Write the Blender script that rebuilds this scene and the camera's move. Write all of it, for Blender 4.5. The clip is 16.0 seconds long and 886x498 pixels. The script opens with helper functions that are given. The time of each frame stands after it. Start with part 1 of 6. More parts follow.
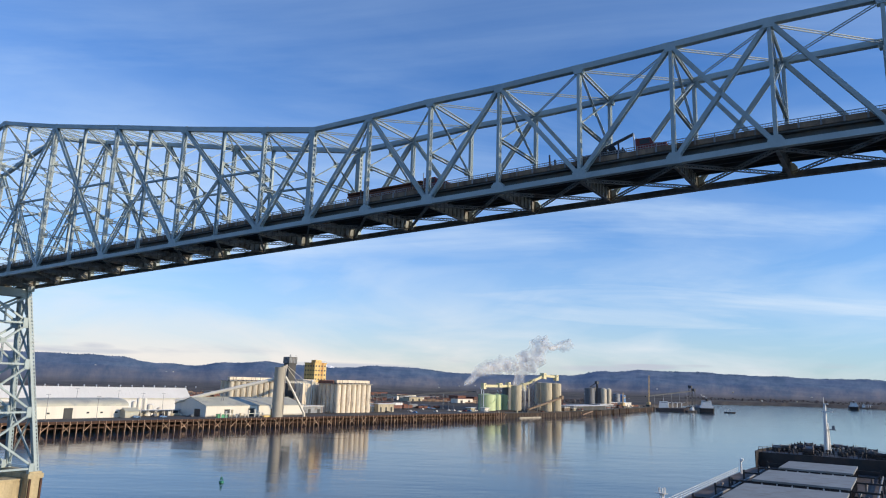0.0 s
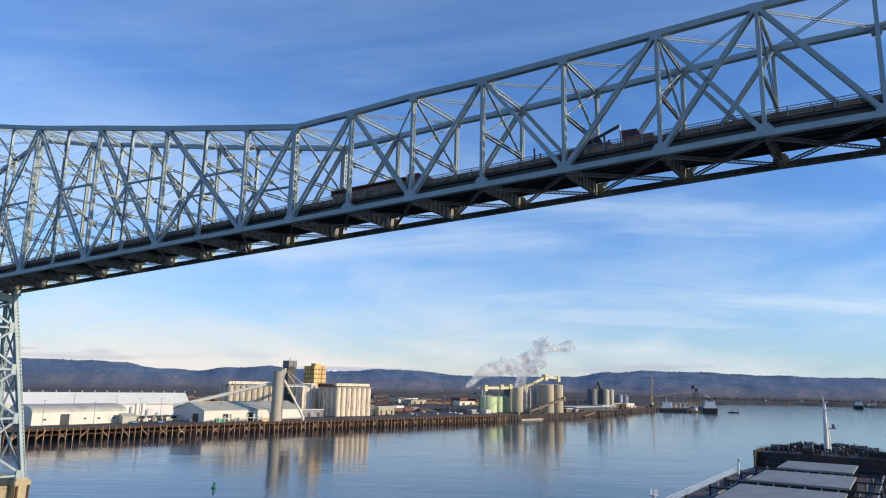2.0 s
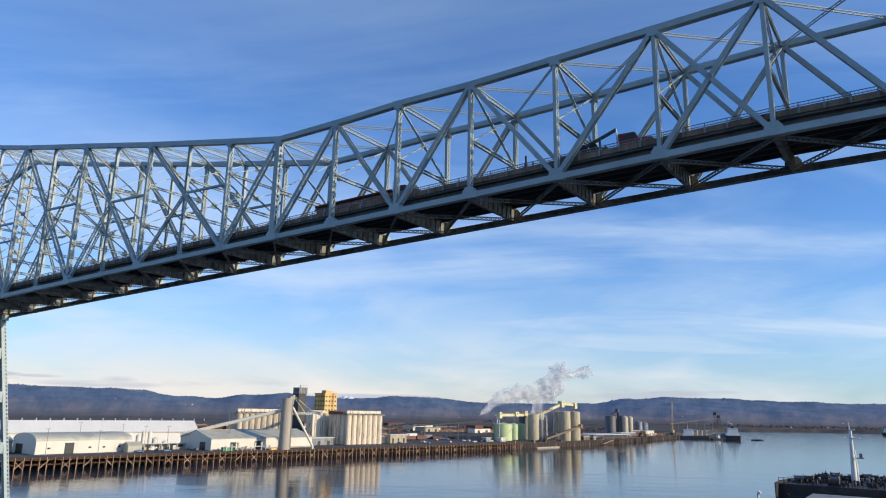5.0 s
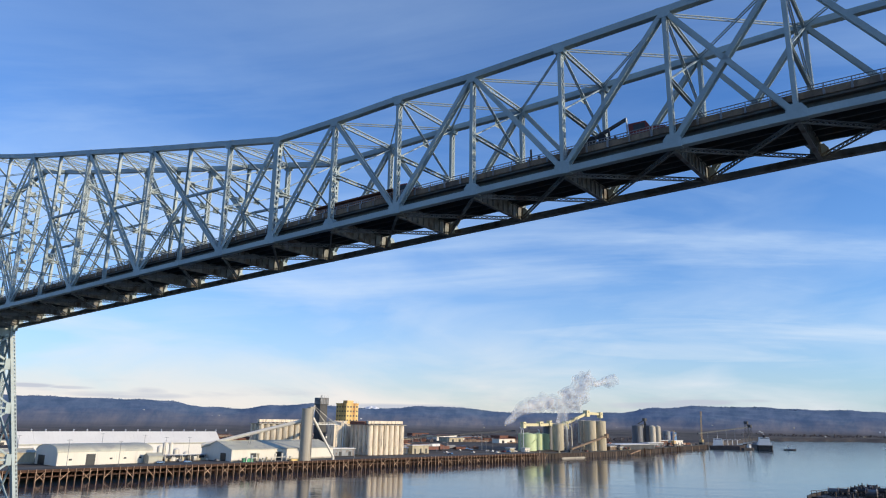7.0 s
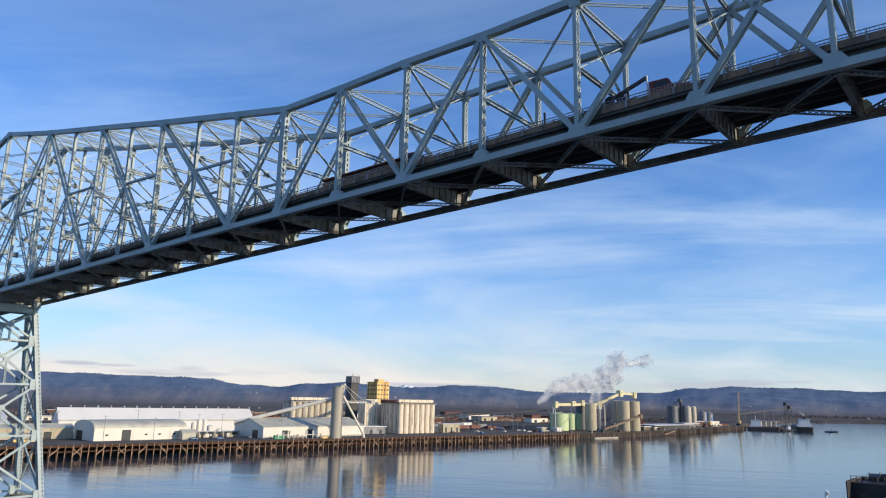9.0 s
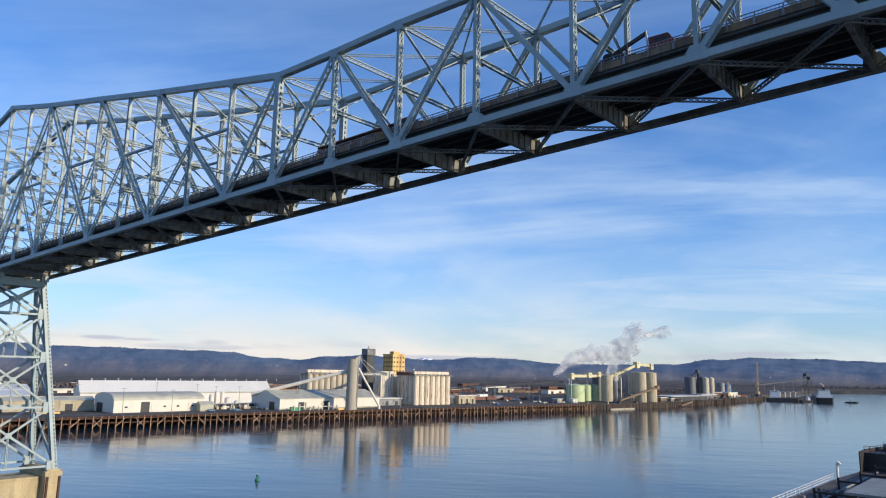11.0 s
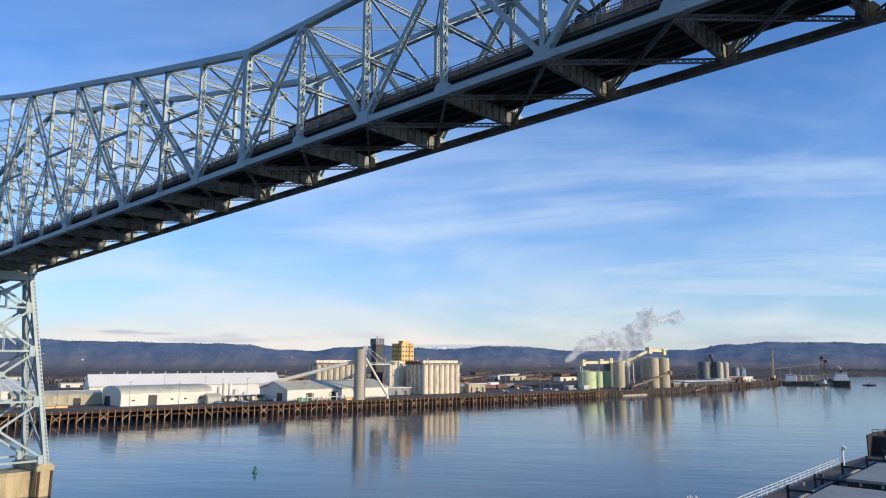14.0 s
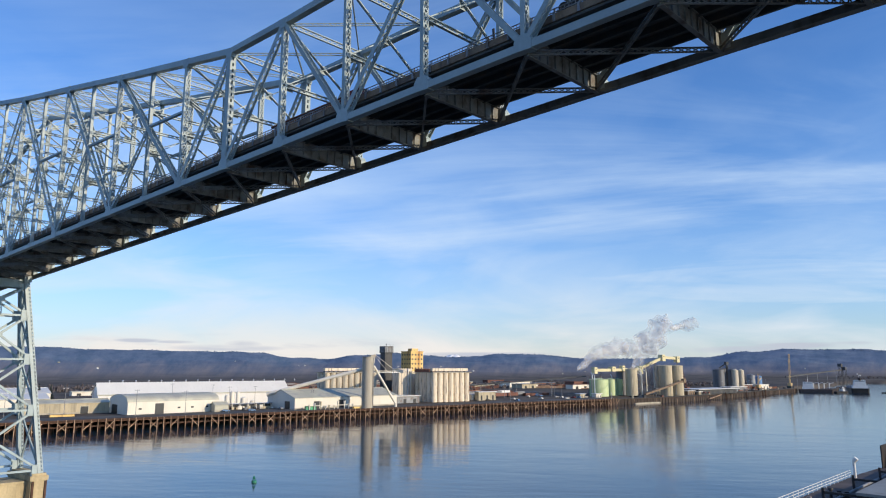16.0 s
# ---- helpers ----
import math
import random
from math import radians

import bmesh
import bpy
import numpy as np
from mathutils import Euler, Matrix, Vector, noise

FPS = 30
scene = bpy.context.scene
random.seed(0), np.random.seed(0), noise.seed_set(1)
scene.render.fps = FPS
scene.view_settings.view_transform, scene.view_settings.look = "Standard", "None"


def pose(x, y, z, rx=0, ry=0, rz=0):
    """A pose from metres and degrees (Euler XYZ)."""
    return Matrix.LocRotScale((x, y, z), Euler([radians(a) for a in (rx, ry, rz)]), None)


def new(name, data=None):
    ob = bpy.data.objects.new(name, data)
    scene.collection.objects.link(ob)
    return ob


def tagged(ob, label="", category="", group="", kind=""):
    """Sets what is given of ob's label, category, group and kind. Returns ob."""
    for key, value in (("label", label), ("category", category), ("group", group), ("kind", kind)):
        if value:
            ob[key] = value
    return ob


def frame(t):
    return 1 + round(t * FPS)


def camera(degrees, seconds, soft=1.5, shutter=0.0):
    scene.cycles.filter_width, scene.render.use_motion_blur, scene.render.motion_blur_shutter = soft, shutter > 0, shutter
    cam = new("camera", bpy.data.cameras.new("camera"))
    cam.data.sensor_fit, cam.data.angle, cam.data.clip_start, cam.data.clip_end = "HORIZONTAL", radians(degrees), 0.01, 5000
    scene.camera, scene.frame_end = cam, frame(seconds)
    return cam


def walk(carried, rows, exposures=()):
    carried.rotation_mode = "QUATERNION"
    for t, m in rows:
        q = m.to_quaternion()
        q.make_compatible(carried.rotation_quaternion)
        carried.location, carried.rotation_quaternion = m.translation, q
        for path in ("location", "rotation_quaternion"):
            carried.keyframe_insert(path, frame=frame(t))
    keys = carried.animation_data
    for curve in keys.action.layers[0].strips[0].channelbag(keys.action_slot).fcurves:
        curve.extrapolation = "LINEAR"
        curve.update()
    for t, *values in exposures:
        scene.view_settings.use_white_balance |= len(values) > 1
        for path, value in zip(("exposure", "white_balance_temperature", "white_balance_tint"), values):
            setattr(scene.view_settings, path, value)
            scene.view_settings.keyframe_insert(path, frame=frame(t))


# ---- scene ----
# ---- camera and its way: t, x, y, z, yaw, pitch, roll ----
cam = camera(65.98, 16.0, 1.1)
ROWS = [
    (0.0, 0.14, 0.36, 32.91, 0.00, 10.97, -1.74),
    (0.5, 0.89, 0.91, 32.85, 0.03, 11.05, -1.87),
    (1.0, 1.62, 1.53, 32.79, 0.10, 11.07, -1.75),
    (1.5, 2.33, 2.27, 32.73, 0.19, 11.14, -1.58),
    (2.0, 3.03, 3.17, 32.68, 0.32, 11.18, -1.19),
    (2.5, 3.75, 4.20, 32.67, 0.46, 11.47, -1.31),
    (3.0, 4.48, 5.39, 32.68, 0.64, 11.70, -1.16),
    (3.5, 5.20, 6.69, 32.69, 0.86, 12.00, -0.92),
    (4.0, 5.92, 7.96, 32.71, 1.11, 12.39, -1.00),
    (6.5, 9.41, 14.49, 32.76, 3.27, 14.17, -0.88),
    (7.0, 10.10, 15.84, 32.78, 3.92, 14.08, -0.89),
    (7.5, 10.81, 17.28, 32.82, 4.75, 13.83, -0.93),
    (8.0, 11.53, 18.70, 32.86, 5.50, 13.40, -1.03),
    (8.5, 12.24, 20.01, 32.89, 6.24, 12.89, -1.09),
    (9.0, 12.93, 21.05, 32.90, 6.76, 12.35, -1.27),
    (11.5, 16.21, 24.49, 32.62, 8.65, 9.74, -1.01),
    (12.0, 16.95, 25.28, 32.56, 8.91, 9.59, -0.97),
    (12.5, 17.72, 26.18, 32.49, 9.07, 9.54, -0.81),
    (13.0, 18.41, 27.15, 32.42, 9.21, 9.40, -0.67),
    (13.5, 19.09, 28.16, 32.36, 9.38, 9.28, -0.46),
    (14.0, 19.78, 29.18, 32.34, 9.60, 9.18, -0.18),
    (14.5, 20.48, 30.21, 32.33, 9.81, 9.21, 0.05),
    (15.0, 21.14, 31.25, 32.31, 10.07, 9.33, 0.04),
    (15.5, 21.83, 32.29, 32.30, 10.39, 9.57, -0.03),
    (16.0, 22.59, 33.37, 32.28, 10.75, 9.82, -0.10),
]
walk(cam, [(t, pose(x, y, z, 90 + pitch, roll, yaw)) for t, x, y, z, yaw, pitch, roll in ROWS])

# ---- sky, sun, exposure ----
SUN_AZ, SUN_EL = -18.0, 17.0          # degrees from +x towards +y, degrees up
world = bpy.data.worlds.new("sky")
scene.world = world
world.use_nodes = True
wn, wl = world.node_tree.nodes, world.node_tree.links
wn.clear()


def wnode(kind, **values):
    n = wn.new(kind)
    for key, value in values.items():
        n.inputs[key].default_value = value
    return n


def wmath(op, a, b=0.0, c=0.0, clamp=False):
    n = wn.new("ShaderNodeMath")
    n.operation, n.use_clamp = op, clamp
    for i, v in enumerate((a, b, c)):
        if isinstance(v, (int, float)):
            n.inputs[i].default_value = v
        else:
            wl.new(v, n.inputs[i])
    return n.outputs[0]


sky = wn.new("ShaderNodeTexSky")
sky.sky_type = "NISHITA"
sky.sun_disc = False
sky.sun_elevation = radians(SUN_EL)
sky.sun_rotation = radians(90 - SUN_AZ)
sky.air_density, sky.dust_density, sky.ozone_density = 1.0, 0.6, 2.0
coord = wn.new("ShaderNodeTexCoord")
sep = wn.new("ShaderNodeSeparateXYZ")
wl.new(coord.outputs["Generated"], sep.inputs[0])
up = wmath("MAXIMUM", sep.outputs[2], 0.0)
den = wmath("ADD", up, 0.10)
flat = wn.new("ShaderNodeCombineXYZ")
wl.new(wmath("DIVIDE", sep.outputs[0], den), flat.inputs[0])
wl.new(wmath("DIVIDE", sep.outputs[1], den), flat.inputs[1])
turn = wn.new("ShaderNodeMapping")
turn.inputs["Rotation"].default_value = (0, 0, radians(28))
turn.inputs["Scale"].default_value = (0.35, 0.95, 1.0)
turn.inputs["Location"].default_value = (4.3, 2.1, 0.0)
wl.new(flat.outputs[0], turn.inputs[0])
wisps = wnode("ShaderNodeTexNoise", Scale=1.25, Detail=9.0, Roughness=0.58, Distortion=0.7)
wl.new(turn.outputs[0], wisps.inputs["Vector"])
veil = wnode("ShaderNodeTexNoise", Scale=0.5, Detail=4.0, Roughness=0.5, Distortion=0.3)
wl.new(turn.outputs[0], veil.inputs["Vector"])
thick = wmath("MULTIPLY_ADD", wisps.outputs[0], 0.75, wmath("MULTIPLY", veil.outputs[0], 0.6))
cover = wn.new("ShaderNodeMapRange")
cover.interpolation_type = "SMOOTHSTEP"
wl.new(thick, cover.inputs[0])
cover.inputs[1].default_value, cover.inputs[2].default_value = 0.57, 0.95
cover.inputs[3].default_value, cover.inputs[4].default_value = 0.0, 0.54
soft_veil = 0.0
for az_, el_, wide_, high_, much_ in ((-0.48, 0.26, 0.26, 0.10, 0.70), (-0.20, 0.19, 0.22, 0.06, 0.66)):
    veil_u = wmath("DIVIDE", wmath("SUBTRACT", wmath("ARCTAN2", sep.outputs[0], sep.outputs[1]), az_), wide_)
    veil_v = wmath("DIVIDE", wmath("SUBTRACT", sep.outputs[2], el_), high_)
    veil_r = wmath("ADD", wmath("MULTIPLY", veil_u, veil_u), wmath("MULTIPLY", veil_v, veil_v))
    soft_veil = wmath("MAXIMUM", wmath("MULTIPLY", wmath("DIVIDE", much_, wmath("ADD", 1.0, wmath("MULTIPLY", veil_r, veil_r))), wmath("MULTIPLY_ADD", wisps.outputs[0], 1.6, -0.3, clamp=True)), soft_veil)
low = wmath("POWER", wmath("SUBTRACT", 1.0, up, clamp=True), 7.0)          # thin haze towards the horizon
# haze weight drops towards +x, to fit the camera's view on the right
low = wmath("MULTIPLY", low, wmath("SUBTRACT", 1.0, wmath("MULTIPLY", wmath("MULTIPLY", sep.outputs[0], 1.8, clamp=True), 0.42)))
bank_at = wn.new("ShaderNodeCombineXYZ")
wl.new(wmath("MULTIPLY", wmath("ARCTAN2", sep.outputs[0], sep.outputs[1]), 5.0), bank_at.inputs[0])
wl.new(wmath("MULTIPLY", sep.outputs[2], 17.0), bank_at.inputs[1])
bank = wnode("ShaderNodeTexNoise", Scale=0.8, Detail=6.0, Roughness=0.52, Distortion=0.5)
wl.new(bank_at.outputs[0], bank.inputs["Vector"])
thin = wmath("MULTIPLY", wmath("SUBTRACT", bank.outputs[0], 0.42, clamp=True), 2.2)
streaks = wmath("MULTIPLY", thin, wmath("POWER", wmath("SUBTRACT", 1.0, up, clamp=True), 4.5))
amount = wmath("ADD", wmath("MAXIMUM", wmath("MAXIMUM", wmath("MULTIPLY", cover.outputs[0], wmath("SUBTRACT", 1.0, wmath("MULTIPLY", wmath("MULTIPLY", wmath("SUBTRACT", up, 0.33), 7.0, clamp=True), 0.5))), soft_veil), wmath("MULTIPLY", low, 0.72)), streaks, clamp=True)
mixed = wn.new("ShaderNodeMix")
mixed.data_type = "RGBA"
wl.new(amount, mixed.inputs["Factor"])
tint = wn.new("ShaderNodeMix")
tint.data_type, tint.blend_type = "RGBA", "MULTIPLY"
tint.inputs["Factor"].default_value = 1.0
tint.inputs["B"].default_value = (0.60, 1.06, 1.72, 1)
wl.new(sky.outputs[0], tint.inputs["A"])
wl.new(tint.outputs["Result"], mixed.inputs["A"])
veil_tone = wn.new("ShaderNodeMix")          # cool white high up, creamy at the horizon
veil_tone.data_type = "RGBA"
wl.new(low, veil_tone.inputs["Factor"])
veil_tone.inputs["A"].default_value = (5.6, 7.2, 9.0, 1)
veil_tone.inputs["B"].default_value = (7.8, 7.15, 6.45, 1)
wl.new(veil_tone.outputs["Result"], mixed.inputs["B"])
puffs_at = wn.new("ShaderNodeCombineXYZ")          # low grey cloud banks just over the hills
wl.new(wmath("MULTIPLY", wmath("ARCTAN2", sep.outputs[0], sep.outputs[1]), 9.0), puffs_at.inputs[0])
wl.new(wmath("MULTIPLY", sep.outputs[2], 55.0), puffs_at.inputs[1])
puffs = wnode("ShaderNodeTexNoise", Scale=0.9, Detail=6.0, Roughness=0.55)
wl.new(puffs_at.outputs[0], puffs.inputs["Vector"])
puff = wmath("MULTIPLY", wmath("SUBTRACT", puffs.outputs[0], 0.53, clamp=True), 6.0, clamp=True)
band = wmath("SUBTRACT", 1.0, wmath("MULTIPLY", wmath("ABSOLUTE", wmath("SUBTRACT", sep.outputs[2], 0.030)), 55.0), clamp=True)
azim = wmath("ARCTAN2", sep.outputs[0], sep.outputs[1])
ragged = wmath("MULTIPLY_ADD", puffs.outputs[0], 3.2, -0.75)
banks = wmath("MULTIPLY", wmath("MULTIPLY", puff, band), 0.5)
for az_, el_, wide_, high_ in ((-0.605, 0.0342, 0.022, 0.0022), (-0.56, 0.0330, 0.02, 0.0016), (-0.49, 0.0255, 0.055, 0.0035), (-0.47, 0.030, 0.018, 0.0048), (0.235, 0.0235, 0.06, 0.004), (0.29, 0.0285, 0.042, 0.003), (0.346, 0.0305, 0.018, 0.0018), (-0.13, 0.018, 0.08, 0.003)):
    u = wmath("DIVIDE", wmath("SUBTRACT", azim, az_), wide_)
    v = wmath("DIVIDE", wmath("SUBTRACT", sep.outputs[2], el_), high_)
    r2 = wmath("ADD", wmath("MULTIPLY", u, u), wmath("MULTIPLY", v, v))
    core_ = wmath("SUBTRACT", 1.15, wmath("MULTIPLY", r2, 0.5), clamp=True)
    banks = wmath("MAXIMUM", banks, wmath("MULTIPLY", core_, ragged, clamp=True))
grey = wn.new("ShaderNodeMix")
grey.data_type = "RGBA"
wl.new(wmath("MULTIPLY", banks, 0.85), grey.inputs["Factor"])
wl.new(mixed.outputs["Result"], grey.inputs["A"])
grey.inputs["B"].default_value = (4.5, 4.8, 5.6, 1)
back = wnode("ShaderNodeBackground", Strength=0.119)
wl.new(grey.outputs["Result"], back.inputs[0])
wout = wn.new("ShaderNodeOutputWorld")
wl.new(back.outputs[0], wout.inputs[0])

sun = new("sun", bpy.data.lights.new("sun", "SUN"))
sun.data.energy, sun.data.angle, sun.data.color = 4.2, radians(0.6), (1.0, 0.84, 0.63)
to_sun = Vector((math.cos(radians(SUN_AZ)) * math.cos(radians(SUN_EL)), math.sin(radians(SUN_AZ)) * math.cos(radians(SUN_EL)), math.sin(radians(SUN_EL))))
sun.rotation_euler = to_sun.to_track_quat("Z", "Y").to_euler()
scene.view_settings.exposure = 0.0


# ---- materials ----
def material(name, color, rough=0.7, metal=0.0, spread=0.25, scale=0.6, fine=6.0, stain=None, streak=False, bump=0.15, vary=0.0, sharp=(0.5, 0.75)):
    """Painted or mineral surface: two scales of variation, optional stains, slight relief."""
    m = bpy.data.materials.new(name)
    m.use_nodes = True
    nt = m.node_tree
    n, l = nt.nodes, nt.links
    bsdf = n["Principled BSDF"]
    bsdf.inputs["Roughness"].default_value, bsdf.inputs["Metallic"].default_value = rough, metal
    tc = n.new("ShaderNodeTexCoord")
    mp = n.new("ShaderNodeMapping")
    if streak:
        mp.inputs["Scale"].default_value = (1, 1, 0.12)
    l.new(tc.outputs["Object"], mp.inputs[0])
    big, small = n.new("ShaderNodeTexNoise"), n.new("ShaderNodeTexNoise")
    big.inputs["Scale"].default_value, big.inputs["Detail"].default_value = scale, 6
    small.inputs["Scale"].default_value, small.inputs["Detail"].default_value = fine, 5
    l.new(mp.outputs[0], big.inputs["Vector"])
    l.new(tc.outputs["Object"], small.inputs["Vector"])
    add = n.new("ShaderNodeMath")
    add.operation = "MULTIPLY_ADD"
    l.new(small.outputs[0], add.inputs[0])
    add.inputs[1].default_value = 0.45
    l.new(big.outputs[0], add.inputs[2])
    ramp = n.new("ShaderNodeValToRGB")
    ramp.color_ramp.elements[0].position, ramp.color_ramp.elements[1].position = 0.5, 0.95
    ramp.color_ramp.elements[0].color = (*[c * (1 - spread) for c in color], 1)
    ramp.color_ramp.elements[1].color = (*[min(1, c * (1 + spread)) for c in color], 1)
    l.new(add.outputs[0], ramp.inputs[0])
    out = ramp.outputs[0]
    if stain:
        st = n.new("ShaderNodeTexNoise")
        st.inputs["Scale"].default_value, st.inputs["Detail"].default_value = scale * 1.7, 8
        l.new(mp.outputs[0], st.inputs["Vector"])
        rng = n.new("ShaderNodeMapRange")
        rng.inputs[1].default_value, rng.inputs[2].default_value = sharp
        l.new(st.outputs[0], rng.inputs[0])
        mx = n.new("ShaderNodeMix")
        mx.data_type = "RGBA"
        l.new(rng.outputs[0], mx.inputs["Factor"])
        l.new(out, mx.inputs["A"])
        mx.inputs["B"].default_value = (*stain, 1)
        out = mx.outputs["Result"]
    if vary:
        info = n.new("ShaderNodeObjectInfo")
        hsv = n.new("ShaderNodeHueSaturation")
        sc = n.new("ShaderNodeMapRange")
        sc.inputs[3].default_value, sc.inputs[4].default_value = 1 - vary, 1 + vary
        l.new(info.outputs["Random"], sc.inputs[0])
        l.new(sc.outputs[0], hsv.inputs["Value"])
        l.new(out, hsv.inputs["Color"])
        out = hsv.outputs[0]
    l.new(out, bsdf.inputs["Base Color"])
    if bump:
        bp = n.new("ShaderNodeBump")
        bp.inputs["Strength"].default_value, bp.inputs["Distance"].default_value = bump, 0.05
        l.new(add.outputs[0], bp.inputs["Height"])
        l.new(bp.outputs[0], bsdf.inputs["Normal"])
    return m


STEEL = material("bridge_paint", (0.325, 0.395, 0.395), 0.5, 0.0, 0.12, 0.25, 3.0, stain=(0.22, 0.20, 0.165), sharp=(0.70, 0.95), vary=0.06)
# near-black bridge paint: the deck's underside shade is put into this colour
STEEL_SHADED = material("shaded_paint", (0.075, 0.085, 0.08), 0.7, 0.0, 0.25, 0.4, 3.0, stain=(0.12, 0.09, 0.06))
# rust-stained copy of the bridge paint, darkened for the shade under the deck
FLOOR_PAINT_SHADED = material("weathered_shaded_paint", (0.215, 0.222, 0.200), 0.65, 0.0, 0.2, 0.35, 3.0, stain=(0.10, 0.065, 0.04), sharp=(0.50, 0.72), vary=0.1)
CONCRETE_DECK = material("deck_concrete", (0.22, 0.155, 0.10), 0.9, 0, 0.3, 0.5, 4.0, stain=(0.09, 0.07, 0.055), streak=True)
CONCRETE = material("concrete", (0.42, 0.375, 0.295), 0.9, 0, 0.16, 0.15, 2.0, stain=(0.24, 0.21, 0.17), streak=True)
PIER_CONCRETE = material("pier_concrete", (0.46, 0.37, 0.215), 0.9, 0, 0.25, 0.3, 2.0, stain=(0.14, 0.11, 0.07), streak=True)
SILO_WHITE = material("silo_white", (0.74, 0.63, 0.47), 0.85, 0, 0.16, 0.5, 1.6, stain=(0.15, 0.115, 0.09), streak=True, sharp=(0.53, 0.74))
SILO_BEIGE = material("silo_beige", (0.48, 0.41, 0.28), 0.85, 0, 0.18, 0.4, 1.6, stain=(0.27, 0.24, 0.18), streak=True)
SILO_GREY = material("silo_grey", (0.58, 0.505, 0.375), 0.8, 0, 0.18, 0.5, 1.6, stain=(0.24, 0.22, 0.19), streak=True, sharp=(0.48, 0.72))
TANK_GREEN = material("tank_green", (0.53, 0.61, 0.32), 0.6, 0, 0.08, 0.1, 1.0, stain=(0.28, 0.37, 0.22), streak=True)
WALL_WHITE = material("white_metal_wall", (0.73, 0.675, 0.565), 0.6, 0, 0.06, 0.1, 1.0, stain=(0.55, 0.50, 0.42), streak=True, sharp=(0.55, 0.95))
ROOF_WHITE = material("white_metal_roof", (0.69, 0.67, 0.62), 0.5, 0, 0.05, 0.08, 0.6)
ROOF_GREY = material("grey_metal_roof", (0.49, 0.47, 0.37), 0.6, 0, 0.1, 0.1, 1.0, stain=(0.33, 0.32, 0.29))
YELLOW = material("yellow_cladding", (0.76, 0.51, 0.17), 0.6, 0, 0.1, 0.12, 1.0, stain=(0.40, 0.17, 0.035), streak=True, sharp=(0.48, 0.72))
PALE_YELLOW = material("pale_yellow_cladding", (0.66, 0.58, 0.33), 0.6, 0, 0.08, 0.12, 1.0)
DARK_STEEL = material("dark_steel", (0.075, 0.075, 0.075), 0.7, 0.2, 0.3, 0.2, 2.0)
BIN_STEEL = material("bin_steel", (0.15, 0.155, 0.165), 0.6, 0.2, 0.2, 0.2, 2.0, stain=(0.10, 0.09, 0.08), streak=True)
MID_STEEL = material("weathered_steel", (0.22, 0.23, 0.24), 0.6, 0.3, 0.25, 0.2, 2.0, stain=(0.16, 0.10, 0.06))
# dark glass, and near-black panels that stand for shaded openings
GLASS_DARK = material("dark_glass_and_shaded_opening", (0.02, 0.022, 0.025), 0.4, 0, 0.2, 0.5, 2.0, bump=0)
TIMBER = material("wharf_timber", (0.085, 0.043, 0.026), 0.9, 0, 0.35, 0.5, 5.0, stain=(0.03, 0.02, 0.015), vary=0.3)
QUAY_TIMBER = material("quay_timber", (0.046, 0.032, 0.024), 0.9, 0, 0.4, 0.4, 4.0, stain=(0.09, 0.065, 0.045), streak=True, vary=0.3)
TIMBER_PALE = material("pale_piles", (0.42, 0.28, 0.18), 0.9, 0, 0.3, 0.5, 5.0, stain=(0.13, 0.07, 0.045), vary=0.3)
ASPHALT = material("yard_asphalt", (0.058, 0.053, 0.048), 0.9, 0, 0.3, 0.03, 0.6, stain=(0.12, 0.11, 0.09))
RUST = material("rust_red", (0.16, 0.068, 0.046), 0.8, 0, 0.3, 0.4, 3.0, stain=(0.09, 0.04, 0.03), vary=0.3)
RED = material("red_paint", (0.17, 0.026, 0.02), 0.65, 0, 0.12, 0.5, 3.0)
ORANGE = material("orange_timber", (0.40, 0.17, 0.05), 0.8, 0, 0.3, 0.8, 6.0)
BARK = material("log_bark", (0.17, 0.07, 0.04), 0.9, 0, 0.4, 0.8, 6.0, vary=0.3)
BLACK = material("black_rubber", (0.02, 0.02, 0.02), 0.8, 0, 0.2, 1.0, 8.0)
BUOY_GREEN = material("buoy_green", (0.03, 0.20, 0.12), 0.5, 0, 0.2, 1.0, 6.0)
SHIP_HATCH = material("hatch_paint", (0.26, 0.265, 0.25), 0.6, 0, 0.12, 0.25, 2.5, stain=(0.19, 0.17, 0.14))
SHIP_DARK = material("ship_dark_paint", (0.024, 0.022, 0.022), 0.6, 0, 0.3, 0.3, 3.0, stain=(0.06, 0.034, 0.025))
SHIP_RED = material("ship_deck_paint", (0.085, 0.068, 0.062), 0.8, 0, 0.3, 0.3, 3.0, stain=(0.06, 0.045, 0.04))
SHIP_WHITE = material("ship_white_paint", (0.74, 0.73, 0.70), 0.5, 0, 0.06, 0.4, 3.0, stain=(0.5, 0.42, 0.33), sharp=(0.62, 0.9))
BLUE_PAINT = material("blue_paint", (0.10, 0.22, 0.40), 0.5, 0, 0.1, 0.5, 3.0)
GREEN_PAINT = material("green_paint", (0.05, 0.30, 0.14), 0.5, 0, 0.1, 0.5, 3.0)
CRANE_TAN = material("crane_paint", (0.58, 0.40, 0.18), 0.6, 0, 0.15, 0.3, 3.0)
GALV = material("galvanised", (0.55, 0.56, 0.56), 0.45, 0.4, 0.1, 0.4, 3.0)
FOLIAGE = material("bare_trees", (0.105, 0.088, 0.085), 0.95, 0, 0.3, 0.02, 0.2, bump=0)
FIR = material("fir_foliage", (0.03, 0.045, 0.04), 0.95, 0, 0.5, 0.05, 0.5, bump=0, vary=0.3)


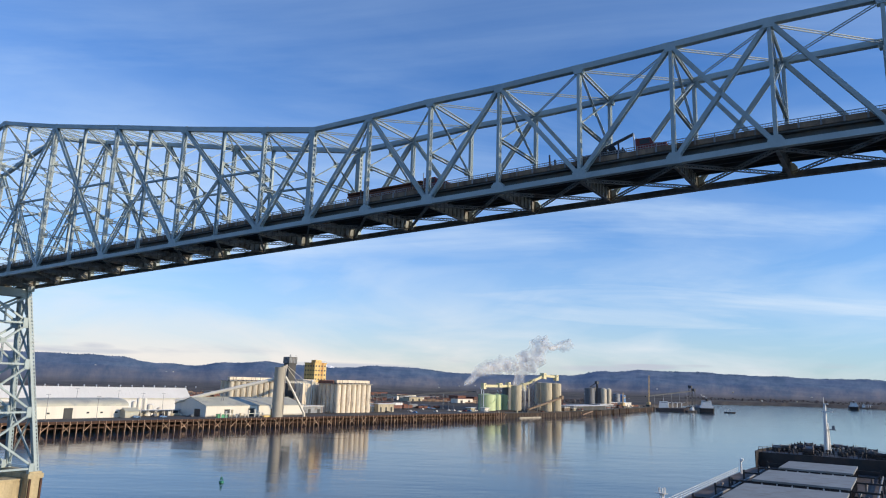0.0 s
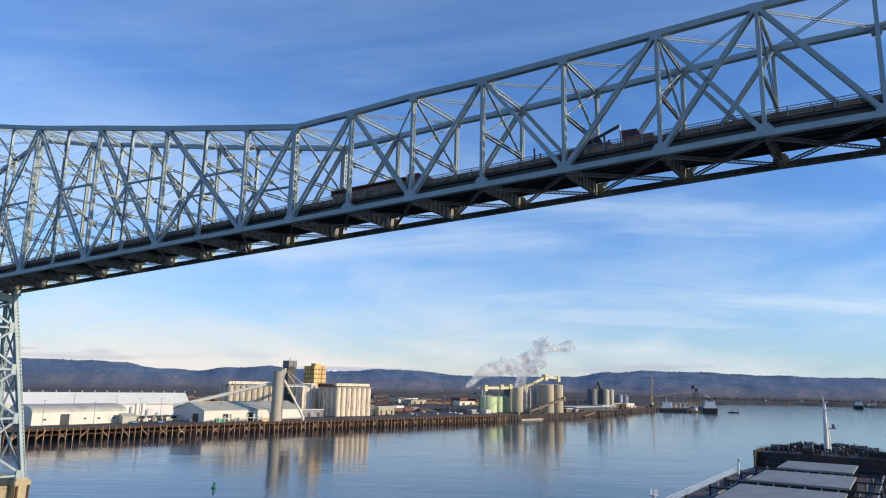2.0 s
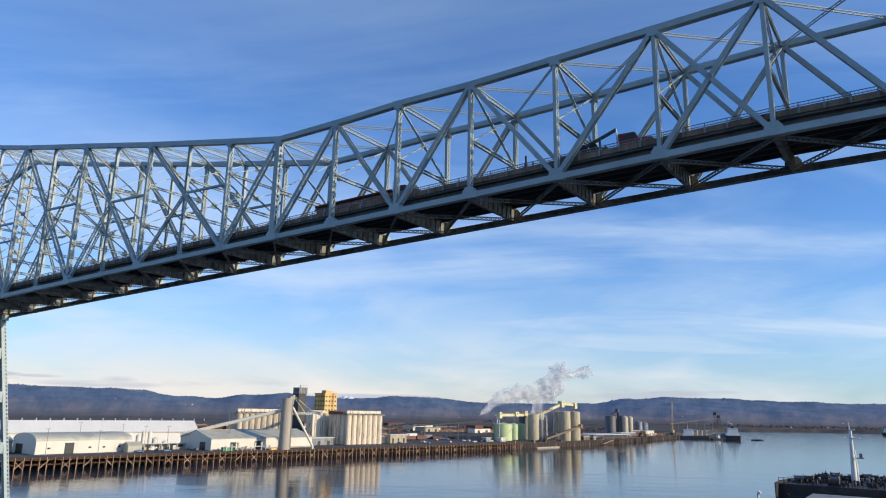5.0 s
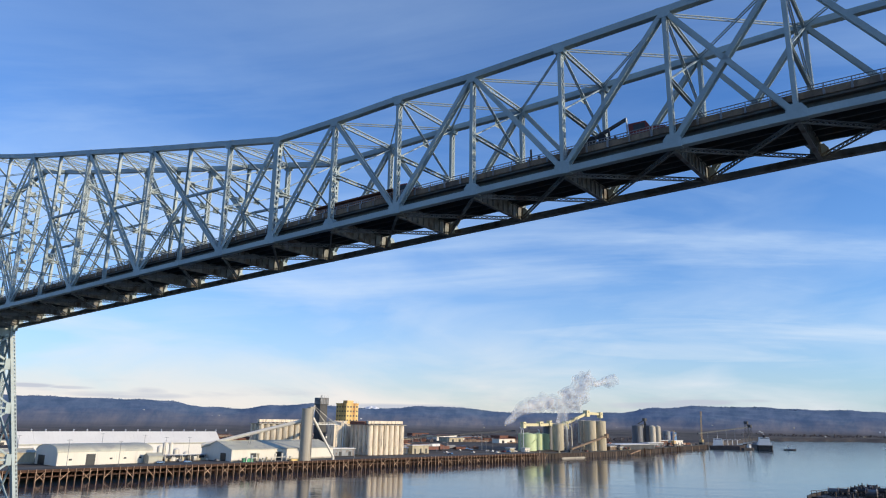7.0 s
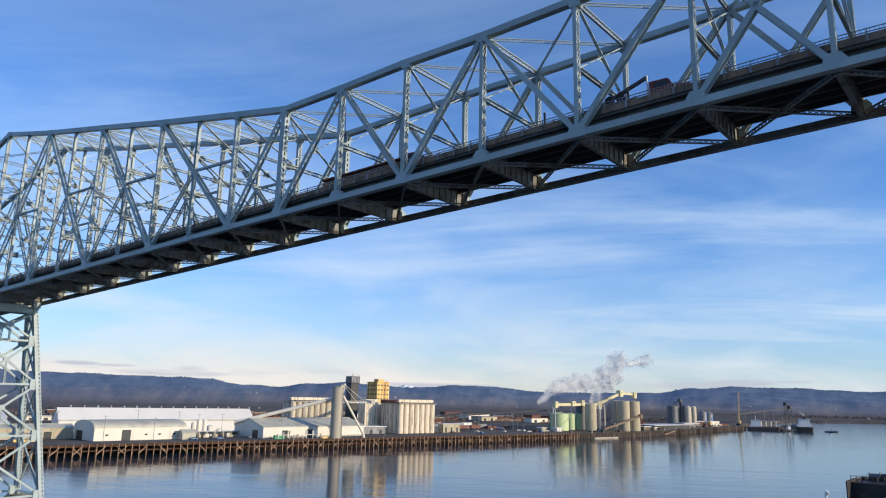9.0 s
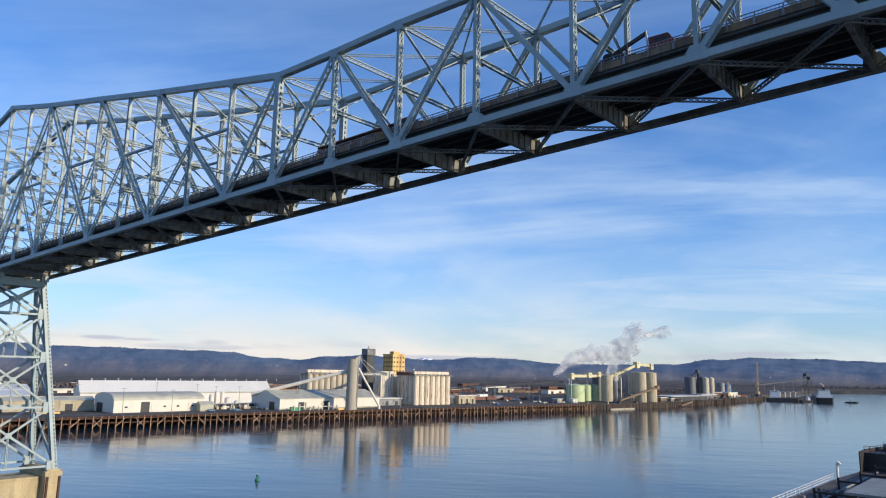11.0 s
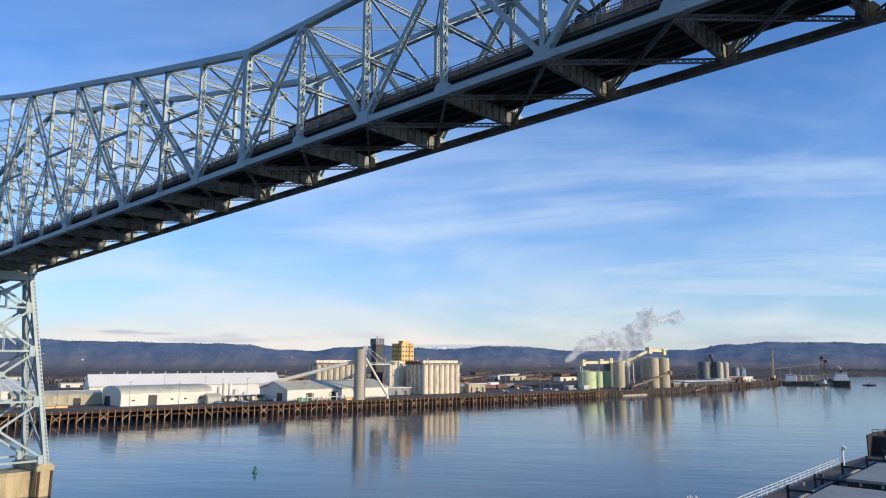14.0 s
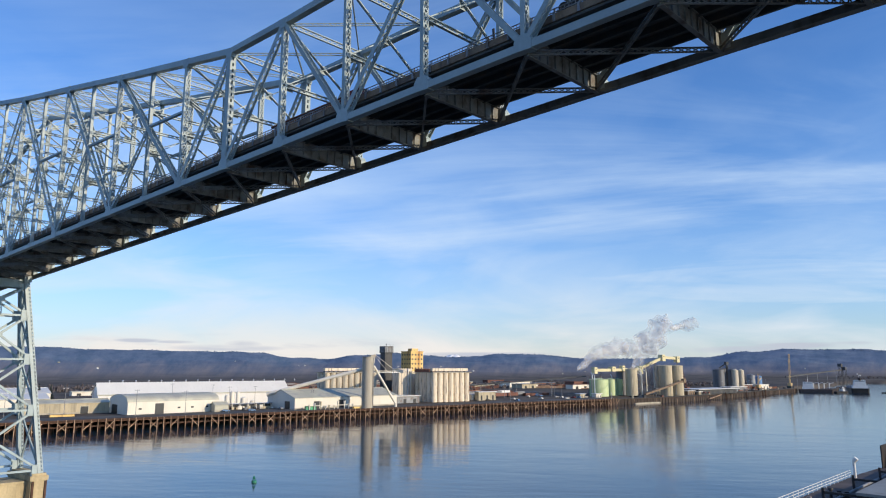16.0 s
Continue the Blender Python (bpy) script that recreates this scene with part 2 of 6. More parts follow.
def ground_material():
    """Yard and plain by the river, wooded slopes above with distance haze in their colours."""
    m = bpy.data.materials.new("ground")
    m.use_nodes = True
    n, l = m.node_tree.nodes, m.node_tree.links
    bsdf = n["Principled BSDF"]
    bsdf.inputs["Roughness"].default_value = 0.95
    bsdf.inputs["Specular IOR Level"].default_value = 0.1
    geo = n.new("ShaderNodeNewGeometry")
    sp = n.new("ShaderNodeSeparateXYZ")
    l.new(geo.outputs["Position"], sp.inputs[0])
    a, b, c = (n.new("ShaderNodeTexNoise") for _ in range(3))
    for q, s, d in ((a, 0.006, 9), (b, 0.035, 9), (c, 0.15, 6)):
        q.inputs["Scale"].default_value, q.inputs["Detail"].default_value = s, d
        l.new(geo.outputs["Position"], q.inputs["Vector"])
    # tree colours carry the blue of distance haze
    hazed_wood = n.new("ShaderNodeValToRGB")
    e = hazed_wood.color_ramp.elements
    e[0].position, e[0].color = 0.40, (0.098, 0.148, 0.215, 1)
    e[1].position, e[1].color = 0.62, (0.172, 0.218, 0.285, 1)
    mixn = n.new("ShaderNodeMath")
    mixn.operation = "MULTIPLY_ADD"
    l.new(b.outputs[0], mixn.inputs[0])
    mixn.inputs[1].default_value = 0.5
    half = n.new("ShaderNodeMath")
    half.operation = "MULTIPLY"
    l.new(a.outputs[0], half.inputs[0])
    half.inputs[1].default_value = 0.5
    l.new(half.outputs[0], mixn.inputs[2])
    # tree cover laid out by bearing and height, so that the slopes are mottled, not streaked
    ax_ = n.new("ShaderNodeMath")
    ax_.operation = "ARCTAN2"
    l.new(sp.outputs[0], ax_.inputs[0])
    l.new(sp.outputs[1], ax_.inputs[1])
    wide = n.new("ShaderNodeMath")
    wide.operation = "MULTIPLY"
    l.new(ax_.outputs[0], wide.inputs[0])
    wide.inputs[1].default_value = 120.0
    tall = n.new("ShaderNodeMath")
    tall.operation = "MULTIPLY"
    l.new(sp.outputs[2], tall.inputs[0])
    tall.inputs[1].default_value = 0.038
    cov = n.new("ShaderNodeCombineXYZ")
    l.new(wide.outputs[0], cov.inputs[0])
    l.new(tall.outputs[0], cov.inputs[1])
    slope = n.new("ShaderNodeTexNoise")
    slope.inputs["Scale"].default_value, slope.inputs["Detail"].default_value, slope.inputs["Roughness"].default_value = 0.40, 9, 0.68
    l.new(cov.outputs[0], slope.inputs["Vector"])
    l.new(slope.outputs[0], hazed_wood.inputs[0])
    yard = n.new("ShaderNodeValToRGB")
    e = yard.color_ramp.elements
    e[0].position, e[0].color = 0.38, (0.060, 0.052, 0.046, 1)
    e[1].position, e[1].color = 0.66, (0.16, 0.135, 0.11, 1)
    l.new(mixn.outputs[0], yard.inputs[0])
    leafless = n.new("ShaderNodeMix")
    leafless.data_type = "RGBA"
    lift = n.new("ShaderNodeMath")
    lift.operation = "MULTIPLY_ADD"
    l.new(slope.outputs[0], lift.inputs[0])
    lift.inputs[1].default_value = -75.0
    l.new(sp.outputs[2], lift.inputs[2])
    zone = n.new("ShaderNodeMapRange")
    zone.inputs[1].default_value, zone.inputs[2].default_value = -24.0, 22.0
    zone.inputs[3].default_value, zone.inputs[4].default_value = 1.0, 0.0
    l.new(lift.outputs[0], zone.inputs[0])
    # brown leafless woods lower down, paled by the same painted haze
    hazed_low_wood = n.new("ShaderNodeValToRGB")
    e = hazed_low_wood.color_ramp.elements
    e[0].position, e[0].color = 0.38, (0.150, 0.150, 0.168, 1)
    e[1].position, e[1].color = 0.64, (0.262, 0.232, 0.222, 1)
    l.new(slope.outputs[0], hazed_low_wood.inputs[0])
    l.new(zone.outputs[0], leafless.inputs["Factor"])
    l.new(hazed_wood.outputs[0], leafless.inputs["A"])
    l.new(hazed_low_wood.outputs[0], leafless.inputs["B"])
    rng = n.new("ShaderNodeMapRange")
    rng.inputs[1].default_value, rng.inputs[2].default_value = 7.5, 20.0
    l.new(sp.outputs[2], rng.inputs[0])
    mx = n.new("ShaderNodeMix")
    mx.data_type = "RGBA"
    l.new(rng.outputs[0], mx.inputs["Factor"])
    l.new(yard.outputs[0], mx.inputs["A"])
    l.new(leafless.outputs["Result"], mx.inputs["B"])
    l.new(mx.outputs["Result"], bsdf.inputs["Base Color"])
    return m


def water_material():
    m = bpy.data.materials.new("river_water")
    m.use_nodes = True
    n, l = m.node_tree.nodes, m.node_tree.links
    bsdf = n["Principled BSDF"]
    bsdf.inputs["Base Color"].default_value = (0.016, 0.036, 0.055, 1)
    bsdf.inputs["Roughness"].default_value = 0.09
    bsdf.inputs["IOR"].default_value = 1.333
    geo = n.new("ShaderNodeNewGeometry")
    mp = n.new("ShaderNodeMapping")
    mp.inputs["Rotation"].default_value = (0, 0, radians(-35))
    mp.inputs["Scale"].default_value = (0.35, 1.0, 1.0)
    l.new(geo.outputs["Position"], mp.inputs[0])
    total = None
    for s, d, w in ((0.035, 3, 1.0), (0.22, 5, 0.26), (1.3, 4, 0.075)):
        q = n.new("ShaderNodeTexNoise")
        q.inputs["Scale"].default_value, q.inputs["Detail"].default_value = s, d
        l.new(mp.outputs[0], q.inputs["Vector"])
        k = n.new("ShaderNodeMath")
        k.operation = "MULTIPLY_ADD"
        l.new(q.outputs[0], k.inputs[0])
        k.inputs[1].default_value = w
        if total is not None:
            l.new(total, k.inputs[2])
        total = k.outputs[0]
    bp = n.new("ShaderNodeBump")
    bp.inputs["Strength"].default_value, bp.inputs["Distance"].default_value = 0.6, 0.42
    l.new(total, bp.inputs["Height"])
    l.new(bp.outputs[0], bsdf.inputs["Normal"])
    return m


GROUND, WATER = ground_material(), water_material()


# ---- mesh building ----
class Build:
    """Collects boxes, beams, rings and prisms into one mesh."""

    def __init__(self):
        self.v, self.f, self.smooth = [], [], []

    def add(self, verts, faces, smooth=False):
        k = len(self.v)
        self.v += [tuple(p) for p in verts]
        self.f += [tuple(i + k for i in q) for q in faces]
        self.smooth += [smooth] * len(faces)
        return self

    def box(self, x0, y0, z0, x1, y1, z1):
        return self.add([(x0, y0, z0), (x1, y0, z0), (x1, y1, z0), (x0, y1, z0), (x0, y0, z1), (x1, y0, z1), (x1, y1, z1), (x0, y1, z1)],
                        [(0, 3, 2, 1), (4, 5, 6, 7), (0, 1, 5, 4), (1, 2, 6, 5), (2, 3, 7, 6), (3, 0, 4, 7)])

    def beam(self, p, q, side, w, d, w2=None, d2=None):
        """A bar from p to q, w wide along side and d deep across it; it may taper to w2, d2."""
        p, q, side = Vector(p), Vector(q), Vector(side)
        ax = (q - p).normalized()
        side = (side - ax * side.dot(ax)).normalized()
        dep = ax.cross(side)
        w2, d2 = w if w2 is None else w2, d if d2 is None else d2
        vs = []
        for c, ww, dd in ((p, w, d), (q, w2, d2)):
            for i, j in ((-1, -1), (1, -1), (1, 1), (-1, 1)):
                vs.append(c + side * (i * ww / 2) + dep * (j * dd / 2))
        return self.add(vs, [(0, 3, 2, 1), (4, 5, 6, 7), (0, 1, 5, 4), (1, 2, 6, 5), (2, 3, 7, 6), (3, 0, 4, 7)])

    def laced(self, p, q, side, w, d, pitch=1.1, bar=0.09, double=True):
        """Two flanges w apart along side, d deep, with crossed lacing bars between them."""
        p, q, side = Vector(p), Vector(q), Vector(side)
        ax = (q - p).normalized()
        side = (side - ax * side.dot(ax)).normalized()
        for k in (-1, 1):
            o = side * (k * (w / 2 - 0.05))
            self.beam(p + o, q + o, side, 0.10, d)
        length = (q - p).length
        count = max(2, int(length / pitch))
        for i in range(count):
            a, b = p + ax * (length * i / count), p + ax * (length * (i + 1) / count)
            e = side * (w / 2 - 0.1)
            self.beam(a - e, b + e, side, bar, 0.03)
            if double:
                self.beam(a + e, b - e, side, bar, 0.03)
        return self

    def tube(self, p, q, r, r2=None, sides=16, caps=True):
        p, q = Vector(p), Vector(q)
        r2 = r if r2 is None else r2
        ax = (q - p).normalized()
        s = ax.orthogonal().normalized()
        t = ax.cross(s)
        ring = [s * math.cos(2 * math.pi * i / sides) + t * math.sin(2 * math.pi * i / sides) for i in range(sides)]
        vs = [p + c * r for c in ring] + [q + c * r2 for c in ring]
        self.add(vs, [(i, (i + 1) % sides, sides + (i + 1) % sides, sides + i) for i in range(sides)], True)
        if caps:
            self.add([p + c * r for c in ring], [tuple(reversed(range(sides)))])
            self.add([q + c * r2 for c in ring], [tuple(range(sides))])
        return self

    def prism(self, outline, y0, y1):
        """An outline in x, z drawn from y0 to y1."""
        k = len(outline)
        vs = [(x, y0, z) for x, z in outline] + [(x, y1, z) for x, z in outline]
        fs = [tuple(range(k)), tuple(reversed(range(k, 2 * k)))] + [((i + 1) % k, i, k + i, k + (i + 1) % k) for i in range(k)]
        return self.add(vs, fs)

    def blob(self, c, r, squash=1.0, seed=0, rough=0.35, rings=5, sides=8):
        c, vs = Vector(c), []
        for i in range(rings + 1):
            th = math.pi * i / rings
            for j in range(sides):
                ph = 2 * math.pi * j / sides
                d = Vector((math.sin(th) * math.cos(ph), math.sin(th) * math.sin(ph), math.cos(th)))
                k = 1 + rough * noise.noise(d * 1.7 + Vector((seed * 3.1, seed, 0)))
                vs.append(c + Vector((d.x * r * k, d.y * r * k, d.z * r * k * squash)))
        fs = [(i * sides + j, (i + 1) * sides + j, (i + 1) * sides + (j + 1) % sides, i * sides + (j + 1) % sides) for i in range(rings) for j in range(sides)]
        return self.add(vs, fs, True)

    def mesh(self, name, mat):
        me = bpy.data.meshes.new(name)
        me.from_pydata(self.v, [], self.f)
        me.polygons.foreach_set("use_smooth", self.smooth)
        me.materials.append(mat)
        me.update()
        return me


def part(name, b, mat, parent=None, label=""):
    if parent is not None and parent.get("category", "") in ("bridge", "pier"):
        b.v = [(x + SKEW * y, y, z) for x, y, z in b.v]
    ob = new(name, b.mesh(name, mat))
    if parent is not None:
        ob.parent = parent
    if label:
        ob["label"] = label
    return ob


def share(name, me, parent, m):
    ob = new(name, me)
    ob.parent = parent
    ob.matrix_local = m
    return ob


def thing(name, m, label, category, group="", kind=""):
    ob = new(name)
    ob.empty_display_size = 1.0
    ob.matrix_world = m
    return tagged(ob, label, category, group, kind)


X, Y, Z = Vector((1, 0, 0)), Vector((0, 1, 0)), Vector((0, 0, 1))

# ---- the plan ----
# the bridge's own axes: x along it, y away from the first eye, z up; near truss at y = 0
BRIDGE = pose(44.31, 80.52, 0, 0, 0, -28.82)
TRUSS_GAP, SKEW = 12.9, 0.08          # far truss sheared a little ahead of the near one, to fit the camera's view
# the wharf's own axes: x downstream along its front, y inland
QUAY, YARD = 47.92, 6.0


def wharf(x, y, z=YARD, turn_by=0.0):
    return pose(-214, 349, 0, 0, 0, QUAY) @ pose(x, y, z, 0, 0, turn_by)


def wharf_point(x, y, z=0.0):
    return pose(-214, 349, 0, 0, 0, QUAY) @ Vector((x, y, z))


SHORE = [(-1500, 20), (-150, 3), (404, 3), (410, 12), (440, 12), (520, 14), (600, 28), (840, 74), (872, 80), (900, 92), (1100, 130), (1460, 240), (1720, 101), (1770, -159), (1850, -700), (2000, -2000), (2400, -5000)]


def shore_line(x):
    for (x0, y0), (x1, y1) in zip(SHORE, SHORE[1:]):
        if x0 <= x <= x1:
            return y0 + (y1 - y0) * (x - x0) / (x1 - x0)
    return SHORE[0][1] if x < SHORE[0][0] else SHORE[-1][1]


def ridge(az):
    """Height of the skyline hills by bearing, degrees to the right of +y, as seen from the river."""
    pts = [(-180, 90), (-60, 120), (-41, 124), (-36, 114), (-30, 110), (-26, 106), (-22, 76), (-20, 66), (-17.5, 90), (-14.5, 106), (-12, 90), (-9, 80), (-5.5, 103), (-3, 101), (0.5, 76), (5.4, 74), (10.5, 84), (13.4, 114), (17, 121), (20, 115), (24, 106), (30, 98), (34, 94), (60, 95), (180, 90)]
    for (a0, h0), (a1, h1) in zip(pts, pts[1:]):
        if a0 <= az <= a1:
            k = (az - a0) / (a1 - a0)
            k = k * k * (3 - 2 * k)
            return h0 + (h1 - h0) * k
    return 120


WHARF_INV = pose(-214, 349, 0, 0, 0, QUAY).inverted()


def ground_z(x, y):
    r, a = math.hypot(x, y), math.degrees(math.atan2(x, y))
    q = WHARF_INV @ Vector((x, y, 0))
    d = q.y - shore_line(q.x)
    z = -7.0 + 12.9 * min(1, max(0, (d - 8) / 10.0)) if abs(q.x - 130) < 275 else -7.0 + 12.9 * min(1, max(0, (d - 6) / 8.0))
    if q.x > 900:
        z = min(z, 3.0 + 2.9 * (z > 5))
    start = 1000 + 900 * min(1, max(0, (a + 15) / 30))
    if d > 0 and r > start:
        h = ridge(a)
        k = min(1, (r - start) / (4050.0 - start)) ** 1.6
        nz = noise.fractal(Vector((x / 480, y / 480, 3.3)), 0.9, 2.1, 6)
        z += h * k * (1 + 0.5 * nz * (1 - k)) + (6 + 3 * k) * noise.noise(Vector((x / 130, y / 130, 1))) * min(1, k * 6) + 3.0 * k * noise.noise(Vector((x / 30, y / 30, 5))) + 2.2 * k * noise.noise(Vector((x / 13, y / 13, 9)))
        if r > 4100:
            z -= h * 0.2 * min(1, (r - 4100) / 700)
    return z


def build_ground():
    rad = [20, 120, 220] + [300 + 12 * i for i in range(90)] + [1400 + 40 * i for i in range(30)] + [2600 + 45 * i for i in range(50)]
    azs = [-180 + 10 * i for i in range(13)] + [-58 + 0.22 * i for i in range(555)] + [66 + 9.5 * i for i in range(13)]
    vs, fs = [], []
    for r in rad:
        for a in azs:
            x, y = r * math.sin(radians(a)), r * math.cos(radians(a))
            vs.append((x, y, ground_z(x, y)))
    m = len(azs)
    for i in range(len(rad) - 1):
        for j in range(m):
            fs.append((i * m + j, i * m + (j + 1) % m, (i + 1) * m + (j + 1) % m, (i + 1) * m + j))
    b = Build()
    b.add(vs, [tuple(reversed(q)) for q in fs], True)
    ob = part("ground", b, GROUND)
    tagged(ob, "flat riverside yard and plain rising to hazy wooded hills", "ground", kind="structure")


build_ground()
b = Build()
b.add([(-4900, -4900, 0), (4900, -4900, 0), (4900, 4900, 0), (-4900, 4900, 0)], [(0, 1, 2, 3)])
tagged(part("water", b, WATER), "calm blue-grey river water with faint ripples", "water", kind="structure")

# ---- the bridge ----
S = [46.5, 34.0, 21.5, 9.0, -3.5, -15.9, -29.0, -41.8, -54.2, -66.4, -78.8, -90.7, -101.7, -113.3, -124.3, -135.7, -147.5, -159.6, -171.0, -182.3, -194.0, -206.0, -218.0, -230.0]
K0 = 4      # index of the node nearest midspan
TOPZ = [80.4, 80.6, 80.6, 80.45, 80.25, 79.6, 78.95, 78.35, 78.2, 77.55, 77.15, 79.05, 80.85, 82.75, 84.7, 86.7, 88.7, 90.8, 93.0, 95.3, 91.5, 87.5, 84.0, 81.0]


def chord_z(s):
    return 63.65 - 0.0437 * abs(s) - 0.0000345 * s * s if s < 0 else 63.65 + 0.02 * s - 0.0006 * s * s


BOT = [Vector((s, 0, chord_z(s))) for s in S]
TOP = [Vector((s, 0, z)) for s, z in zip(S, TOPZ)]
FAR = Vector((0, TRUSS_GAP, 0))
bridge = thing("truss_bridge", BRIDGE, "grey-green steel cantilever truss road bridge on tall braced towers", "bridge")
LAST = len(S) - 1
DIAGONALS = [(0, 1), (2, 1), (2, 3), (4, 3), (4, 5), (5, 4), (5, 6), (7, 6), (7, 8), (9, 8), (9, 10), (10, 11), (13, 11), (15, 13), (17, 15), (17, 19), (21, 19), (21, 23)]
DEEP = [12, 14, 16, 18, 20, 22]


def gusset(b, c, y, r=1.15, drop=0.55):
    o = [(c.x - r, c.z - drop), (c.x + r, c.z - drop), (c.x + r, c.z + 0.45), (c.x + r * 0.55, c.z + r * 1.1), (c.x - r * 0.55, c.z + r * 1.1), (c.x - r, c.z + 0.45)]
    b.prism(o, y - 0.47, y + 0.47)


for side in (0, 1):
    o = FAR * side
    for i in range(LAST):
        dz = Z * (-0.10 - 0.38 * side)
        # far chord takes the darkened paint, its underside shade put into the colour
        part("bottom_chord", Build().beam(BOT[i] + o + dz, BOT[i + 1] + o + dz, Y, 0.85, 0.8), FLOOR_PAINT_SHADED if side else STEEL, bridge)
        part("top_chord", Build().beam(TOP[i] + o, TOP[i + 1] + o, Y, 0.9, 0.85 if i < 10 else 0.95), STEEL, bridge)
    for i in range(LAST + 1):
        b = Build()
        if i == 10:
            for dy in (-0.4, 0.4):
                b.beam(BOT[i] + o + Y * dy, TOP[i] + o + Y * dy, X, 0.95, 0.1)
            for dx in (-0.42, 0.42):
                b.beam(BOT[i] + o + X * dx - Y * 0.25, TOP[i] + o + X * dx - Y * 0.25, Y, 0.24, 0.07)
                b.beam(BOT[i] + o + X * dx + Y * 0.25, TOP[i] + o + X * dx + Y * 0.25, Y, 0.24, 0.07)
                for k in range(19):
                    u0, u1 = BOT[i].lerp(TOP[i], k / 19), BOT[i].lerp(TOP[i], (k + 0.45) / 19)
                    b.beam(u0 + o + X * dx, u1 + o + X * dx, Y, 0.3, 0.06)
        elif i in DEEP:
            b.laced(BOT[i] + o, TOP[i] + o, X, 0.62, 0.5, 1.0, 0.12)
        else:
            # two plates facing across the bridge, laced on the sides between them
            wide = 0.46 if i < 11 else 0.52
            for dy in (-0.38, 0.38):
                b.beam(BOT[i] + o + Y * dy, TOP[i] + o + Y * dy, X, wide, 0.07)
            for dx in (-wide / 2 + 0.03, wide / 2 - 0.03):
                b.laced(BOT[i] + o + X * dx, TOP[i] + o + X * dx, Y, 0.74, 0.05, 0.85, 0.15)
        part("vertical_post", b, STEEL, bridge)
        b = Build()
        major = any(i in q for q in DIAGONALS)
        gusset(b, BOT[i] + o, TRUSS_GAP * side, 0.98 if major else 0.42)
        part("gusset_plate", b, STEEL, bridge)
        b = Build()
        c = TOP[i] + o
        r = 0.95 if major else 0.55
        b.prism([(c.x - r, c.z + 0.42), (c.x - r * 0.6, c.z - r), (c.x + r * 0.6, c.z - r), (c.x + r, c.z + 0.42)], c.y - 0.48, c.y + 0.48)
        part("gusset_plate", b, STEEL, bridge)
    for t, c in DIAGONALS:
        heavy = 0.85 if t < 11 else 1.0
        b = Build()
        p, q = TOP[t] + o, BOT[c] + o
        for k in (-1, 1):
            b.beam(p + Y * (0.36 * k), q + Y * (0.36 * k), Y, 0.09, heavy * 0.68)
        ax, ln = (q - p).normalized(), (q - p).length
        b.laced(p, q, Y, 0.7, 0.12, 0.9, 0.1)
        part("diagonal", b, STEEL, bridge)
    for i in DEEP:
        # half-panel bracing inside the deep panels
        mid = (TOP[i + 1] + BOT[i - 1]) / 2 if i < 19 else (TOP[i - 1] + BOT[i + 1]) / 2
        if i == 18:
            mid = (TOP[i - 1] + BOT[i + 1]) / 2
        mid = Vector((S[i], 0, mid.z))
        back_to = BOT[i + 1] if i < 18 else BOT[i - 1]
        part("sub_diagonal", Build().laced(mid + o, back_to + o, Y, 0.55, 0.4, 0.8), STEEL, bridge)
        part("sub_strut", Build().laced(mid + o, Vector((S[i - 1], 0, mid.z)) + o, Y, 0.5, 0.35, 0.9), STEEL, bridge)

# cross frames, laterals, floor
for i in range(LAST + 1):
    t, c = TOP[i], BOT[i]
    part("top_strut", Build().laced(t - Z * 0.1, t + FAR - Z * 0.1, Z, 0.75 if i < 10 else 0.9, 0.3, 0.8), STEEL, bridge)
    clear = c.z + 2.5 + 5.6
    if t.z - clear > 2.5:
        a0, a1 = Vector((t.x, 0, clear)), Vector((t.x, TRUSS_GAP, clear))
        part("portal_strut", Build().laced(a0, a1, Z, 0.6, 0.4, 0.8), STEEL, bridge)
        hgt = t.z - 0.4 - clear
        tiers = 1 if hgt < 11 else 2 if hgt < 20 else 3
        for k in range(tiers):
            z0, z1 = clear + hgt * k / tiers, clear + hgt * (k + 1) / tiers
            part("sway_brace", Build().laced((t.x, 0.3, z0), (t.x, TRUSS_GAP - 0.3, z1), X, 0.35, 0.14, 0.7, 0.06), STEEL, bridge)
            part("sway_brace", Build().laced((t.x, 0.3, z1), (t.x, TRUSS_GAP - 0.3, z0), X, 0.35, 0.14, 0.7, 0.06), STEEL, bridge)
            part("sway_gusset", Build().box(t.x - 0.22, TRUSS_GAP / 2 - 0.6, (z0 + z1) / 2 - 0.6, t.x - 0.19, TRUSS_GAP / 2 + 0.6, (z0 + z1) / 2 + 0.6), STEEL, bridge)
            for gy in (0.5, TRUSS_GAP - 1.7):
                part("sway_gusset", Build().box(t.x - 0.3, gy, z0 - 0.5, t.x - 0.27, gy + 1.2, z0 + 0.7), STEEL, bridge)
            if k:
                part("sway_strut", Build().laced((t.x, 0.3, z0), (t.x, TRUSS_GAP - 0.3, z0), Z, 0.5, 0.35, 0.8), STEEL, bridge)
    # floor beam with stiffeners
    b = Build()
    b.box(c.x - 0.03, 0.3, c.z - 0.85, c.x + 0.03, TRUSS_GAP - 0.3, c.z + 1.1)
    for z in (c.z - 0.85, c.z + 1.1):
        b.box(c.x - 0.24, 0.3, z - 0.04, c.x + 0.24, TRUSS_GAP - 0.3, z + 0.04)
    for j in range(10):
        y = 0.9 + 1.28 * j
        b.box(c.x - 0.2, y - 0.03, c.z - 0.71, c.x + 0.2, y + 0.03, c.z + 1.06)
    part("floor_beam", b, FLOOR_PAINT_SHADED, bridge)
